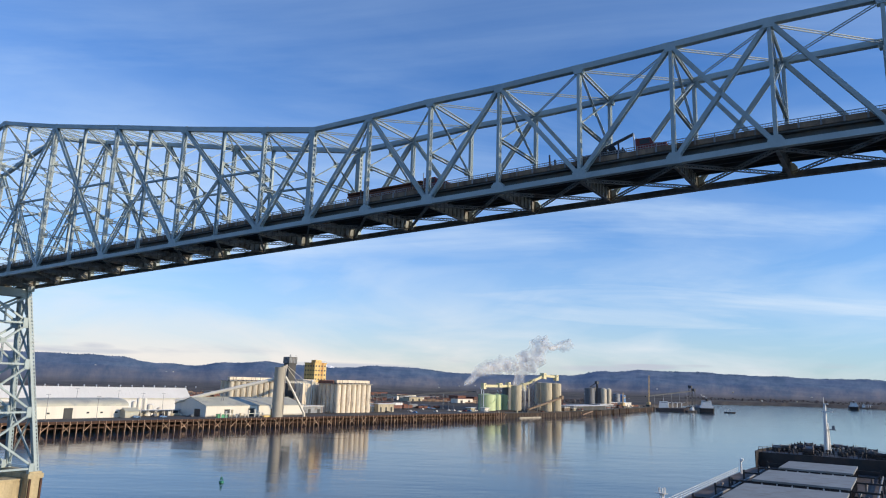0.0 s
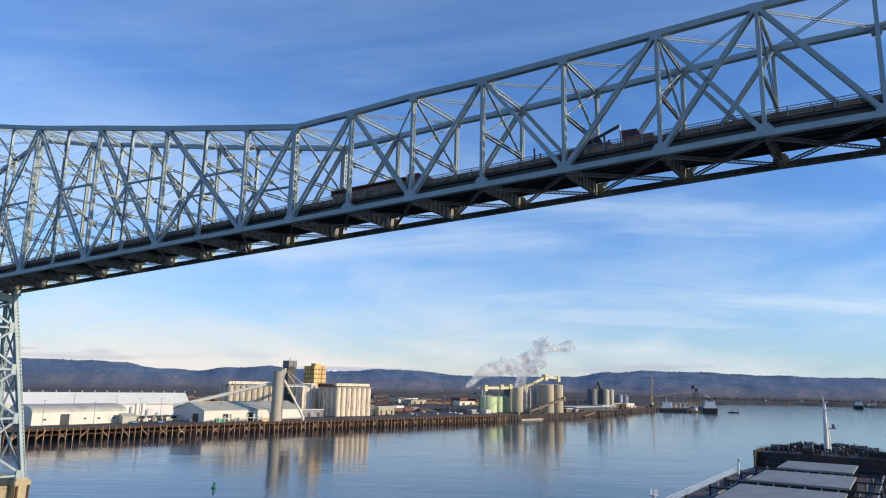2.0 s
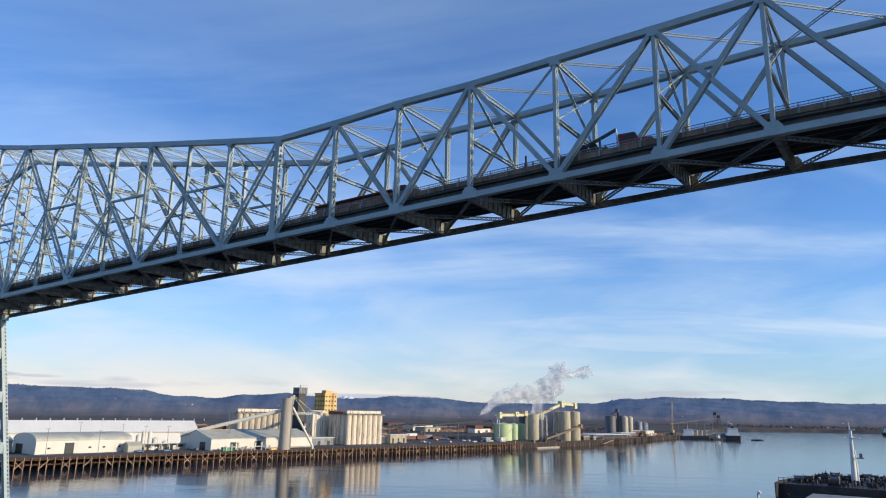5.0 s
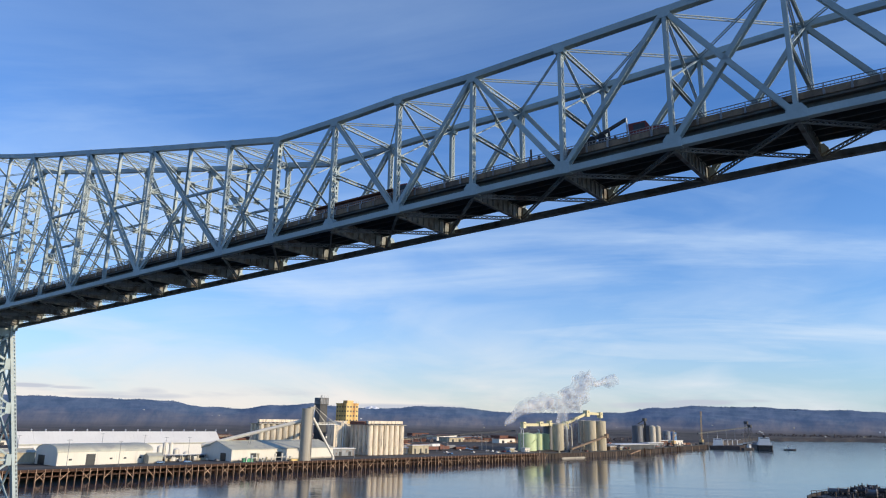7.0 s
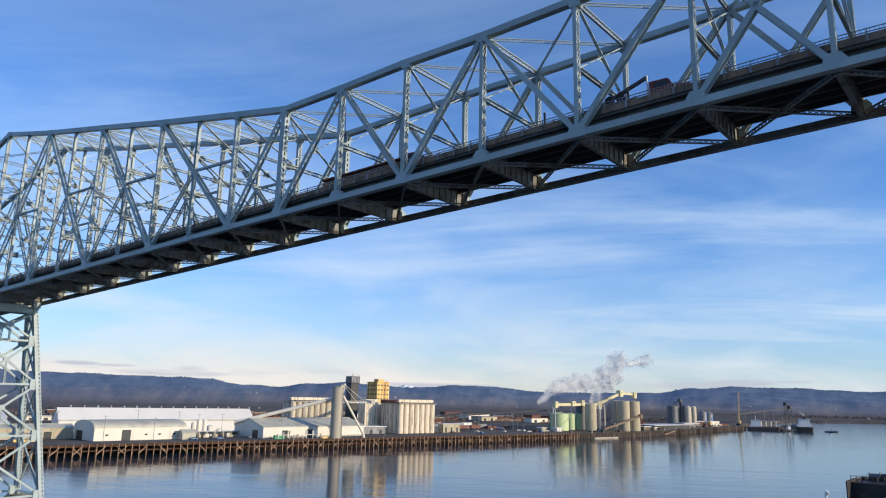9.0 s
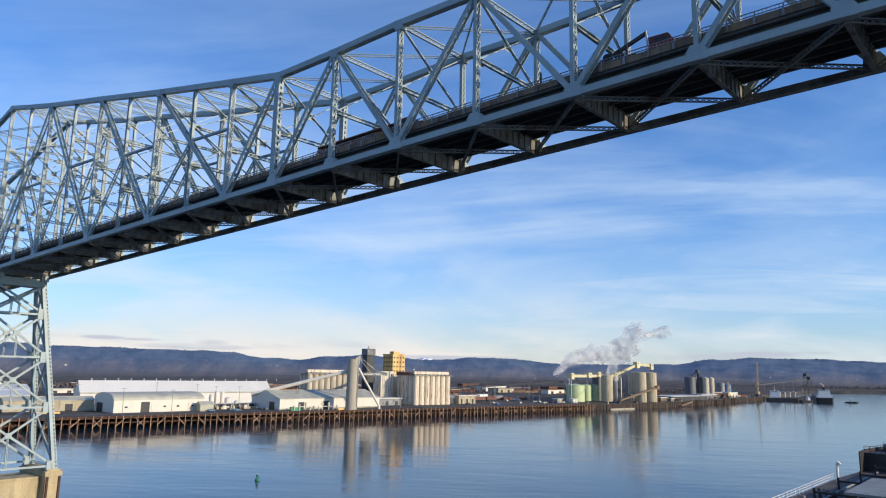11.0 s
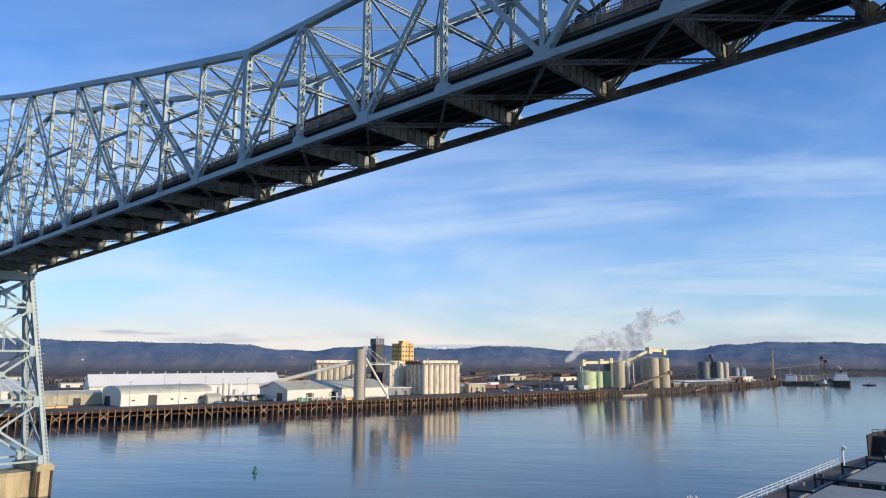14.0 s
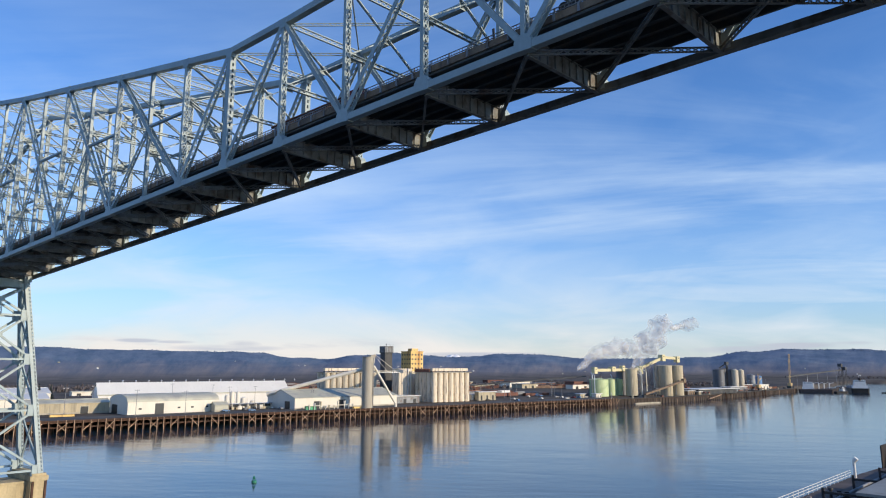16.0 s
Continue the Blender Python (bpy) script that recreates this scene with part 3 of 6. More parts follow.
for i in range(LAST):
    t0, t1, c0, c1 = TOP[i], TOP[i + 1], BOT[i], BOT[i + 1]
    part("top_lateral", Build().laced(t0 + Y * 0.4 - Z * 0.2, t1 + FAR - Y * 0.4 - Z * 0.2, Z, 0.45, 0.13, 0.7, 0.06, False), STEEL, bridge)
    part("top_lateral", Build().laced(t0 + FAR - Y * 0.4 - Z * 0.2, t1 + Y * 0.4 - Z * 0.2, Z, 0.45, 0.13, 0.7, 0.06, False), STEEL, bridge)
    dz = Z * -0.5
    # laterals and floor beams wear the same shade-darkened paint
    part("bottom_lateral", Build().laced(c0 + Y * 0.4 + dz, c1 + FAR - Y * 0.4 + dz, Z, 0.55, 0.22, 0.65), FLOOR_PAINT_SHADED, bridge)
    part("bottom_lateral", Build().laced(c0 + FAR - Y * 0.4 + dz, c1 + Y * 0.4 + dz, Z, 0.55, 0.22, 0.65), FLOOR_PAINT_SHADED, bridge)
    # stringers and slab are painted near-black in place of underside shade
    for j in range(6):
        y = 1.9 + j * 1.92
        part("stringer", Build().beam(c0 + Y * y + Z * 1.35, c1 + Y * y + Z * 1.35, Y, 0.3, 0.75), STEEL_SHADED, bridge)
    part("deck_slab", Build().beam(c0 + Y * TRUSS_GAP / 2 + Z * 1.95, c1 + Y * TRUSS_GAP / 2 + Z * 1.95, Y, TRUSS_GAP - 2.2, 0.5), STEEL_SHADED, bridge)
    for y in (1.05, TRUSS_GAP - 1.05):
        part("parapet", Build().beam(c0 + Y * y + Z * 2.36, c1 + Y * y + Z * 2.36, Y, 0.28, 0.74), CONCRETE_DECK, bridge)
        b = Build()
        for h in (2.95, 3.3):
            b.beam(c0 + Y * y + Z * h, c1 + Y * y + Z * h, Y, 0.07, 0.08)
        steps = 5
        for k in range(steps):
            p = c0.lerp(c1, k / steps)
            b.beam(p + Y * y + Z * 2.65, p + Y * y + Z * 3.35, X, 0.1, 0.1)
            b.beam(p + Y * (y + (-0.2 if y < 5 else 0.2)) + Z * 1.95, p + Y * (y + (-0.2 if y < 5 else 0.2)) + Z * 2.72, X, 0.22, 0.16)
        for k in range(34):
            q0 = c0.lerp(c1, (k + 0.5) / 34)
            b.beam(q0 + Y * y + Z * 2.7, q0 + Y * y + Z * 3.3, X, 0.035, 0.035)
        part("railing", b, MID_STEEL, bridge, "low grey steel railing on the parapet")

# tower under the bridge, with battered legs
TOWER_S, PIER_TOP = -184.0, 7.5
leg_top, leg_bot = chord_z(TOWER_S) - 1.6, PIER_TOP


def leg(side, along, z):
    """Centre of a leg: battered along the bridge and spreading sideways towards the pier."""
    k = (z - leg_bot) / (leg_top - leg_bot)
    spread = 3.9 * (1 - k)
    y = 1.5 * k - spread if side == 0 else TRUSS_GAP - 1.5 * k + spread
    return Vector((TOWER_S + along * (6.2 - 4.6 * k), y, z))


for side in (0, 1):
    for along in (-1, 1):
        p, q = leg(side, along, leg_bot), leg(side, along, leg_top)
        b = Build()
        for dx in (-0.55, 0.55):
            # riveted plate with a perforated strip along its outer edge
            b.beam(p + X * dx - Y * 0.17, q + X * dx - Y * 0.17, Y, 0.70, 0.07)
            b.beam(p + X * dx + Y * 0.58, q + X * dx + Y * 0.58, Y, 0.16, 0.07)
            n = int((q - p).length / 0.95)
            for m_ in range(n):
                u0, u1 = p.lerp(q, m_ / n), p.lerp(q, (m_ + 0.45) / n)
                b.beam(u0 + X * dx + Y * 0.355, u1 + X * dx + Y * 0.355, Y, 0.30, 0.06)
        for dy in (-0.48, 0.63):
            b.laced(p + Y * dy, q + Y * dy, X, 1.06, 0.07, 0.9, 0.16)
        part("tower_leg", b, STEEL, bridge)
    part("bearing_block", Build().beam(leg(side, -1, leg_top) - X * 1.4 + Z * 0.5, leg(side, 1, leg_top) + X * 1.4 + Z * 0.5, Y, 1.6, 1.4), STEEL, bridge)
for along in (-1, 1):
    part("top_girder", Build().beam(leg(0, along, leg_top - 0.6), leg(1, along, leg_top - 0.6), Z, 1.9, 0.7), STEEL, bridge)
levels = [leg_bot + 0.7, leg_bot + 14.5, leg_bot + 26.5, leg_bot + 37.0, leg_top - 1.4]


def channel(p, q, side, w, gap, step=2.2):
    """Two rolled channels with batten plates between them."""
    b = Build()
    p, q = Vector(p), Vector(q)
    ax = (q - p).normalized()
    sd = (Vector(side) - ax * Vector(side).dot(ax)).normalized()
    dep = ax.cross(sd)
    for k in (-1, 1):
        b.beam(p + dep * (gap / 2 * k), q + dep * (gap / 2 * k), sd, w, 0.09)
    n = max(2, int((q - p).length / step))
    for m_ in range(n):
        c = p.lerp(q, (m_ + 0.5) / n)
        b.beam(c - ax * 0.25, c + ax * 0.25, sd, w * 0.7, gap)
    return b


for z0, z1 in zip(levels, levels[1:]):
    for along in (-1, 1):
        part("tower_brace", channel(leg(0, along, z0), leg(1, along, z1), Z, 0.48, 0.32), STEEL, bridge)
        part("tower_brace", channel(leg(1, along, z0), leg(0, along, z1), Z, 0.48, 0.32), STEEL, bridge)
        w0, w1 = leg(1, along, z0).y - leg(0, along, z0).y, leg(1, along, z1).y - leg(0, along, z1).y
        zc = z0 + (z1 - z0) * w0 / (w0 + w1)
        c = (leg(0, along, zc) + leg(1, along, zc)) / 2
        part("tower_hanger", Build().laced(c, Vector((leg(0, along, z0).x, c.y, z0)), Y, 0.4, 0.25, 0.8, 0.06, False), STEEL, bridge)
        part("tower_gusset", Build().beam(c - Z * 0.6, c + Z * 0.6, Y, 1.4, 0.5), STEEL, bridge)
        for side in (0, 1):
            g = leg(side, along, z0) + Y * (0.9 if side == 0 else -0.9)
            part("tower_gusset", Build().prism([(g.x - 0.45, z0 - 1.3), (g.x + 0.45, z0 - 1.3), (g.x + 0.45, z0 + 1.3), (g.x - 0.45, z0 + 1.3)], g.y - 0.8, g.y + 0.8), STEEL, bridge)
    for side in (0, 1):
        part("tower_brace", Build().laced(leg(side, -1, z0), leg(side, 1, z1), Z, 0.5, 0.3, 0.8, 0.08, False), STEEL, bridge)
        part("tower_brace", Build().laced(leg(side, 1, z0), leg(side, -1, z1), Z, 0.5, 0.3, 0.8, 0.08, False), STEEL, bridge)
for z in levels:
    for along in (-1, 1):
        part("tower_strut", channel(leg(0, along, z), leg(1, along, z), Z, 0.46, 0.36), STEEL, bridge)
    for side in (0, 1):
        part("tower_strut", Build().laced(leg(side, -1, z), leg(side, 1, z), Z, 0.55, 0.35, 0.8, 0.08, False), STEEL, bridge)
pier = thing("bridge_pier", BRIDGE @ pose(TOWER_S, 0, 0), "stained buff concrete river pier with stepped cap", "pier")
for y in (-3.7, TRUSS_GAP + 3.7):
    part("pier_shaft", Build().box(-7.3, y - 1.7, -6, 7.0, y + 1.7, PIER_TOP - 1.6), PIER_CONCRETE, pier)
    part("pier_cap", Build().box(-7.5, y - 1.95, PIER_TOP - 1.6, 7.2, y + 1.9, PIER_TOP - 0.5).box(-7.2, y - 1.5, PIER_TOP - 0.5, 6.9, y + 1.5, PIER_TOP), PIER_CONCRETE, pier)
    for gy in (-1.55, 1.15):
        part("fender_timber", Build().box(7.02, y + gy, -3, 7.35, y + gy + 0.45, PIER_TOP - 1.7), TIMBER, pier)
part("pier_wall", Build().box(-4.6, -2.0, -6, 4.6, TRUSS_GAP + 2.0, PIER_TOP - 2.2), PIER_CONCRETE, pier)
part("wall_coping", Build().box(-4.9, -2.0, PIER_TOP - 2.2, 4.9, TRUSS_GAP + 2.0, PIER_TOP - 1.7), PIER_CONCRETE, pier)


# ---- the wharf ----
QUAY_START, QUAY_END = -130.0, 404.0
wharf_ob = thing("timber_wharf", wharf(0, 0, 0), "long dark timber pile wharf with pale fender piles and cross bracing", "wharf")
part("deck", Build().box(QUAY_START, -1.5, YARD - 0.55, QUAY_END, 26, YARD + 0.05), ASPHALT, wharf_ob, "worn dark deck surface")
part("edge_beam", Build().box(QUAY_START, -1.85, YARD - 0.5, QUAY_END, -1.5, YARD + 0.3), TIMBER, wharf_ob, "dark timber kerb along the edge")
pile_mesh = Build().tube((0, 0, -3), (0, 0, YARD + 0.15), 0.21, 0.17, 7).mesh("fender_post", TIMBER_PALE)
dark_pile_mesh = Build().tube((0, 0, -3), (0, 0, YARD + 0.15), 0.24, 0.2, 7).mesh("fender_post", QUAY_TIMBER)
brace_mesh = Build().beam((0, 0, 0.9), (4.2, 0, YARD - 0.9), Y, 0.14, 0.34).mesh("cross_brace", TIMBER_PALE)
random.seed(4)
x, k = QUAY_START + 1, 0
while x < QUAY_END - 1:
    share("fender_post", pile_mesh, wharf_ob, pose(x, -2.05 - random.random() * 0.15, random.uniform(-0.2, 0.55), random.uniform(-2.5, 0.5), random.uniform(-1.5, 1.5), 0))
    if k % 3 == 1 and random.random() < 0.95:
        share("cross_brace", brace_mesh, wharf_ob, pose(x, -1.72, 0, 0, random.uniform(-3, 3), 0))
    if k % 3 == 2 and random.random() < 0.85:
        share("cross_brace", brace_mesh, wharf_ob, pose(x, -1.60, 0, 0, 0, 180))
    x += random.uniform(3.2, 4.0)
    k += 1
for row in range(5):
    b = Build()
    x = QUAY_START + row
    while x < QUAY_END - 1:
        b.tube((x, 0.3 + 3.2 * row, -4), (x + random.uniform(-0.2, 0.2), 0.3 + 3.2 * row, YARD - 0.5), 0.22, 0.2, 6)
        if row in (1, 3) and random.random() < 0.5:
            b.beam((x, 0.1 + 3.2 * row, 0.8), (x + 3.2, 0.1 + 3.2 * row, YARD - 0.8), Y, 0.1, 0.28)
        x += 3.6
    ob = part("rear_piling", b, TIMBER, wharf_ob, "dark timber piles in the shade under the deck")
    ob["kind"] = "stuff"
for row in range(2):
    part("waler", Build().box(QUAY_START, -1.45 + row * 3.2, YARD - 1.1, QUAY_END, -1.15 + row * 3.2, YARD - 0.56).box(QUAY_START, -1.45 + row * 3.2, 2.6, QUAY_END, -1.2 + row * 3.2, 2.95), TIMBER, wharf_ob)

QUAY_LINE = [(404, 9), (440, 8), (520, 8), (600, 21), (840, 66), (872, 72)]


def quay_y(x):
    """Front of the low quay beyond the wharf."""
    for (x0, y0), (x1, y1) in zip(QUAY_LINE, QUAY_LINE[1:]):
        if x <= x1:
            return y0 + (y1 - y0) * (x - x0) / (x1 - x0)
    return QUAY_LINE[-1][1]


quay = thing("timber_quay", wharf(0, 0, 0), "low dark timber-faced quay below the grain silos", "quay")
for (x0, y0), (x1, y1) in zip(QUAY_LINE, QUAY_LINE[1:]):
    part("quay_wall", Build().add([(x0, y0, -4), (x1, y1, -4), (x1, y1 + 14, -4), (x0, y0 + 14, -4), (x0, y0, 4.3), (x1, y1, 4.3), (x1, y1 + 14, 5.2), (x0, y0 + 14, 5.2)],
         [(4, 5, 6, 7), (0, 1, 5, 4), (1, 2, 6, 5), (2, 3, 7, 6), (3, 0, 4, 7)]), QUAY_TIMBER, quay)
    part("apron", Build().beam((x0, y0 + 7.3, 4.93), (x1, y1 + 7.3, 4.93), Z, 0.4, 13.6), ASPHALT, quay)
    part("kerb", Build().beam((x0, y0 - 0.1, 4.35), (x1, y1 - 0.1, 4.35), Z, 0.5, 0.35), QUAY_TIMBER, quay)
for i in range(101):
    x = 407 + i * 4.6
    share("fender_post", pile_mesh if i % 7 == 0 else dark_pile_mesh, quay, pose(x, quay_y(x) - 0.3, -1.9 + random.uniform(-0.5, 0.4), random.uniform(-2, 1), 0, 0))
part("landing_stage", Build().box(436, 4.5, -0.4, 473, 6.5, 0.7).box(436.5, 4.6, 0.7, 472, 4.8, 1.2), CONCRETE, quay, "pale timber landing stage at the water")
part("ramp", Build().beam((566, 12.5, 1.2), (592, 15.5, 4.6), Z, 0.7, 1.6), TIMBER_PALE, quay, "pale sloping gangway")


# ---- terminal buildings ----
def wall_ribs(ob, x0, x1, z0, z1, mat, step=1.2):
    """Upright sheeting ribs along a front wall at y = 0."""
    n = int(abs(x1 - x0) / step)
    me = Build().box(-0.07, -0.06, z0, 0.07, 0, z1).mesh("wall_rib", mat)
    for i in range(n):
        share("wall_rib", me, ob, pose(x0 + (x1 - x0) * (i + 0.5) / n, 0, 0))


def gable_shed(name, x, y, length, depth, wall, ridge_h, label, roof=ROOF_GREY, walls=WALL_WHITE, doors=(), end_door=None, turn_by=0.0):
    ob = thing(name, wharf(x, y, YARD, turn_by), label, "shed")
    b = Build()
    b.add([(0, 0, 0), (0, depth, 0), (0, depth, wall), (0, depth / 2, ridge_h), (0, 0, wall), (length, 0, 0), (length, depth, 0), (length, depth, wall), (length, depth / 2, ridge_h), (length, 0, wall)],
          [(0, 4, 3, 2, 1), (5, 6, 7, 8, 9), (0, 5, 9, 4), (1, 2, 7, 6)])
    part("wall", b, walls, ob)
    if y < 60:
        wall_ribs(ob, 0, length, 0.3, wall - 0.1, walls)
    slope = Build()
    for sgn in (0, 1):
        e, m = (-0.5, depth / 2) if sgn == 0 else (depth + 0.5, depth / 2)
        ez = wall - 0.2
        slope.add([(-0.4, e, ez), (length + 0.4, e, ez), (length + 0.4, m, ridge_h + 0.05), (-0.4, m, ridge_h + 0.05), (-0.4, e, ez + 0.25), (length + 0.4, e, ez + 0.25), (length + 0.4, m, ridge_h + 0.3), (-0.4, m, ridge_h + 0.3)],
                  [(4, 5, 6, 7), (0, 1, 5, 4), (1, 2, 6, 5), (3, 0, 4, 7), (3, 2, 1, 0)])
        n = int(length / 2.4)
        seam = Build().beam((0, e, ez + 0.28), (0, m, ridge_h + 0.33), X, 0.12, 0.08).mesh("roof_seam", roof)
        for i in range(n + 1):
            share("roof_seam", seam, ob, pose(length * i / n, 0, 0))
    part("roof", slope, roof, ob)
    part("ridge_cap", Build().box(-0.45, depth / 2 - 0.4, ridge_h + 0.28, length + 0.45, depth / 2 + 0.4, ridge_h + 0.45), roof, ob)
    for d0, d1, h in doors:
        # closed panel; the doorway's inner shade is its near-black colour
        dr = part("door", Build().box(d0, -0.12, 0.05, d1, 0.05, h), GLASS_DARK, ob, "black panel for a shaded open doorway")
        part("door_frame", Build().box(d0 - 0.25, -0.2, 0, d0, 0.05, h + 0.2).box(d1, -0.2, 0, d1 + 0.25, 0.05, h + 0.2).box(d0 - 0.25, -0.2, h, d1 + 0.25, 0.05, h + 0.3), ROOF_GREY, dr)
    if end_door:
        d0, d1, h = end_door
        part("door", Build().box(-0.12, d0, 0.05, 0.05, d1, h), GLASS_DARK, ob, "black panel for a shaded open end doorway")
    part("base_band", Build().box(-0.06, -0.08, 0, length + 0.06, -0.065, 0.9), CONCRETE, ob)
    return ob


def arched_shed(x, y, length, depth, wall, top):
    ob = thing("arched_shed", wharf(x, y, YARD, 7), "white corrugated shed with a low arched roof", "shed")
    n = 14
    arc = [(depth / 2 - depth / 2 * math.cos(math.pi * i / n), wall + (top - wall) * math.sin(math.pi * i / n)) for i in range(n + 1)]
    b = Build()
    ends = [(0.0, 0.0)] + [(p, q) for p, q in arc] + [(depth, 0.0)]
    k = len(ends)
    b.add([(0, p, q) for p, q in ends] + [(length, p, q) for p, q in ends], [tuple(range(k)), tuple(reversed(range(k, 2 * k))), (0, k, k + 1, 1), (k - 2, 2 * k - 2, 2 * k - 1, k - 1)])
    part("wall", b, WALL_WHITE, ob)
    wall_ribs(ob, 0, length, 0.3, wall - 0.1, WALL_WHITE)
    r = Build()
    for i in range(n):
        (p0, q0), (p1, q1) = arc[i], arc[i + 1]
        r.add([(-0.3, p0, q0 + 0.08), (length + 0.3, p0, q0 + 0.08), (length + 0.3, p1, q1 + 0.08), (-0.3, p1, q1 + 0.08)], [(0, 1, 2, 3)], True)
    rib = Build()
    for (p0, q0), (p1, q1) in zip(arc, arc[1:]):
        rib.beam((0, p0, q0 + 0.12), (0, p1, q1 + 0.12), X, 0.1, 0.06)
    rib = rib.mesh("roof_seam", ROOF_GREY)
    for j in range(int(length / 2)):
        share("roof_seam", rib, ob, pose(2 * j, 0, 0))
    part("roof", r, ROOF_GREY, ob)
    # both doorways are near-black panels in place of shaded interiors
    part("door", Build().box(15, -0.12, 0, 20, 0.04, 5.8), GLASS_DARK, ob, "tall black panel for a shaded side doorway")
    part("door", Build().box(-0.12, depth * 0.56, 0, 0.04, depth * 0.86, 5.0), GLASS_DARK, ob, "black panel for a shaded end doorway")
    part("eaves_trim", Build().box(-0.3, -0.16, wall - 0.2, length + 0.3, -0.07, wall + 0.1), ROOF_GREY, ob)
    for xx in (6, 28, 36, 45):
        part("window", Build().box(xx, -0.1, 2.6, xx + 1.6, -0.066, 3.5), GLASS_DARK, ob)


arched_shed(18.5, 24, 53, 28, 7.0, 10.8)
gable_shed("transit_shed", 114, 16, 82, 34, 7.0, 11.6, "long white transit shed with a grey gabled roof", end_door=(6, 12, 4.8), doors=((14, 18, 4.6), (33, 38, 5.0), (52, 56, 4.6)), turn_by=6.0)
gable_shed("lean_shed", -30, 52, 45, 15, 6.0, 7.6, "pale rust-stained shed with a grey low roof", walls=SILO_BEIGE, doors=((30, 34, 4.0),))
gable_shed("small_annex", 66, 22, 8, 7, 4.0, 5.4, "small grey annex beside the arched shed", walls=ROOF_GREY)


def long_warehouse():
    ob = thing("white_warehouse", wharf(0, 112), "very long white metal warehouse with ridge vents", "warehouse")
    x0, x1, depth, wall, top, rise = 20, 154, 19, 8.0, 15.4, 9.0
    b = Build()
    b.add([(x0, 0, 0), (x0, depth, 0), (x0, depth, wall), (x0 + 0.4, rise, top), (x0, 0, wall), (x1, 0, 0), (x1, depth, 0), (x1, depth, wall), (x1, rise, top), (x1, 0, wall)],
          [(0, 4, 3, 2, 1), (5, 6, 7, 8, 9), (0, 5, 9, 4), (1, 2, 7, 6)])
    part("wall", b, ROOF_WHITE, ob)
    wall_ribs(ob, x0, x1, 0.3, wall - 0.6, ROOF_WHITE, 2.4)
    r = Build()
    r.add([(x0 - .5, -.6, wall), (x1 + .3, -.6, wall), (x1 + .3, rise, top + .3), (x0 - .1, rise, top + .3), (x0 - .5, depth + .6, wall), (x1 + .3, depth + .6, wall)],
          [(0, 1, 2, 3), (3, 2, 5, 4)])
    part("roof", r, ROOF_WHITE, ob)
    seam = Build().beam((0, -.6, wall + .05), (0, rise, top + .35), X, 0.07, 0.06).mesh("roof_seam", ROOF_WHITE)
    for i in range(46):
        share("roof_seam", seam, ob, pose(x0 + 6 + (x1 - x0 - 6) * i / 45, 0, 0))
    part("fascia", Build().box(x0 - .5, -.7, wall - .5, x1 + .5, -.6, wall + .1), ROOF_GREY, ob)
    me = Build().tube((0, 0, 0), (0, 0, 0.9), 0.35, 0.35, 8).tube((0, 0, 0.9), (0, 0, 1.5), 0.7, 0.25, 8).mesh("roof_vent", GALV)
    for i in range(17):
        share("roof_vent", me, ob, pose(x0 + 8 + i * 8.4, rise, top + .3))


long_warehouse()
gable_shed("back_warehouse", -150, 95, 140, 40, 7, 9.5, "low white warehouse behind the bridge tower", roof=ROOF_WHITE)
gable_shed("back_warehouse", -190, 165, 190, 40, 8, 11, "far low white storage building", roof=ROOF_WHITE)


def silo_block(name, x, y, nx, ny, r, h, label, mat, gallery=True, band=None):
    """Rows of tall round bins standing against one another under a roof gallery."""
    ob = thing(name, wharf(x, y), label, "grain silo")
    # the core's dark brown paints in the shade of the gaps between bins
    core = Build().box(r * 0.9, r * 0.9, 0, 2 * r * nx - r * 0.9, 2 * r * ny - r * 0.9, h - 0.3)
    part("core", core, CONCRETE_DECK, ob, "brown core darkened for the shaded gaps between the bins")
    me = Build().tube((0, 0, 0), (0, 0, h), r * 0.91, None, 20).mesh("silo_bin", mat)
    for i in range(nx):
        for j in range(ny):
            if i in (0, nx - 1) or j in (0, ny - 1):
                share("silo_bin", me, ob, pose(r + 2 * r * i, r + 2 * r * j, 0, 0, 0, random.uniform(0, 360)))
    part("roof_slab", Build().box(-0.4, -0.4, h, 2 * r * nx + 0.4, 2 * r * ny + 0.4, h + 0.5), CONCRETE if band is None else band, ob)
    if gallery:
        g = part("gallery", Build().box(1, r, h + 1.2, 2 * r * nx - 1, r + 3.2, h + 3.4), SILO_WHITE, ob, "pale conveyor gallery on the roof")
        for i in range(int(2 * r * nx / 4)):
            part("gallery_post", Build().box(1.2 + 4 * i, r + 0.2, h + 0.5, 1.6 + 4 * i, r + 3.0, h + 1.2), DARK_STEEL, g)
        b = Build()
        for i in range(int(2 * r * nx / 2)):
            b.beam((2 * i + 0.3, -0.2, h + 0.5), (2 * i + 0.3, -0.2, h + 1.6), X, 0.07, 0.07)
        b.beam((0.3, -0.2, h + 1.6), (2 * r * nx - 0.3, -0.2, h + 1.6), Y, 0.07, 0.07)
        part("railing", b, MID_STEEL, ob)
    return ob


random.seed(9)
silo_block("white_silo_block", 236, 36, 7, 5, 2.62, 22.0, "block of tall streaked white grain silos", SILO_WHITE)
part("roof_shed", Build().box(-0.5, 5, 22.5, 0.5, 24.4, 24.6).box(0.5, 19, 22.5, 16, 24.4, 25.0), RUST, bpy.data.objects["white_silo_block"], "rust-brown roof edge")
silo_block("grey_silo_block", 170, 84, 9, 3, 2.6, 22.0, "block of streaked grey concrete grain silos", SILO_GREY)


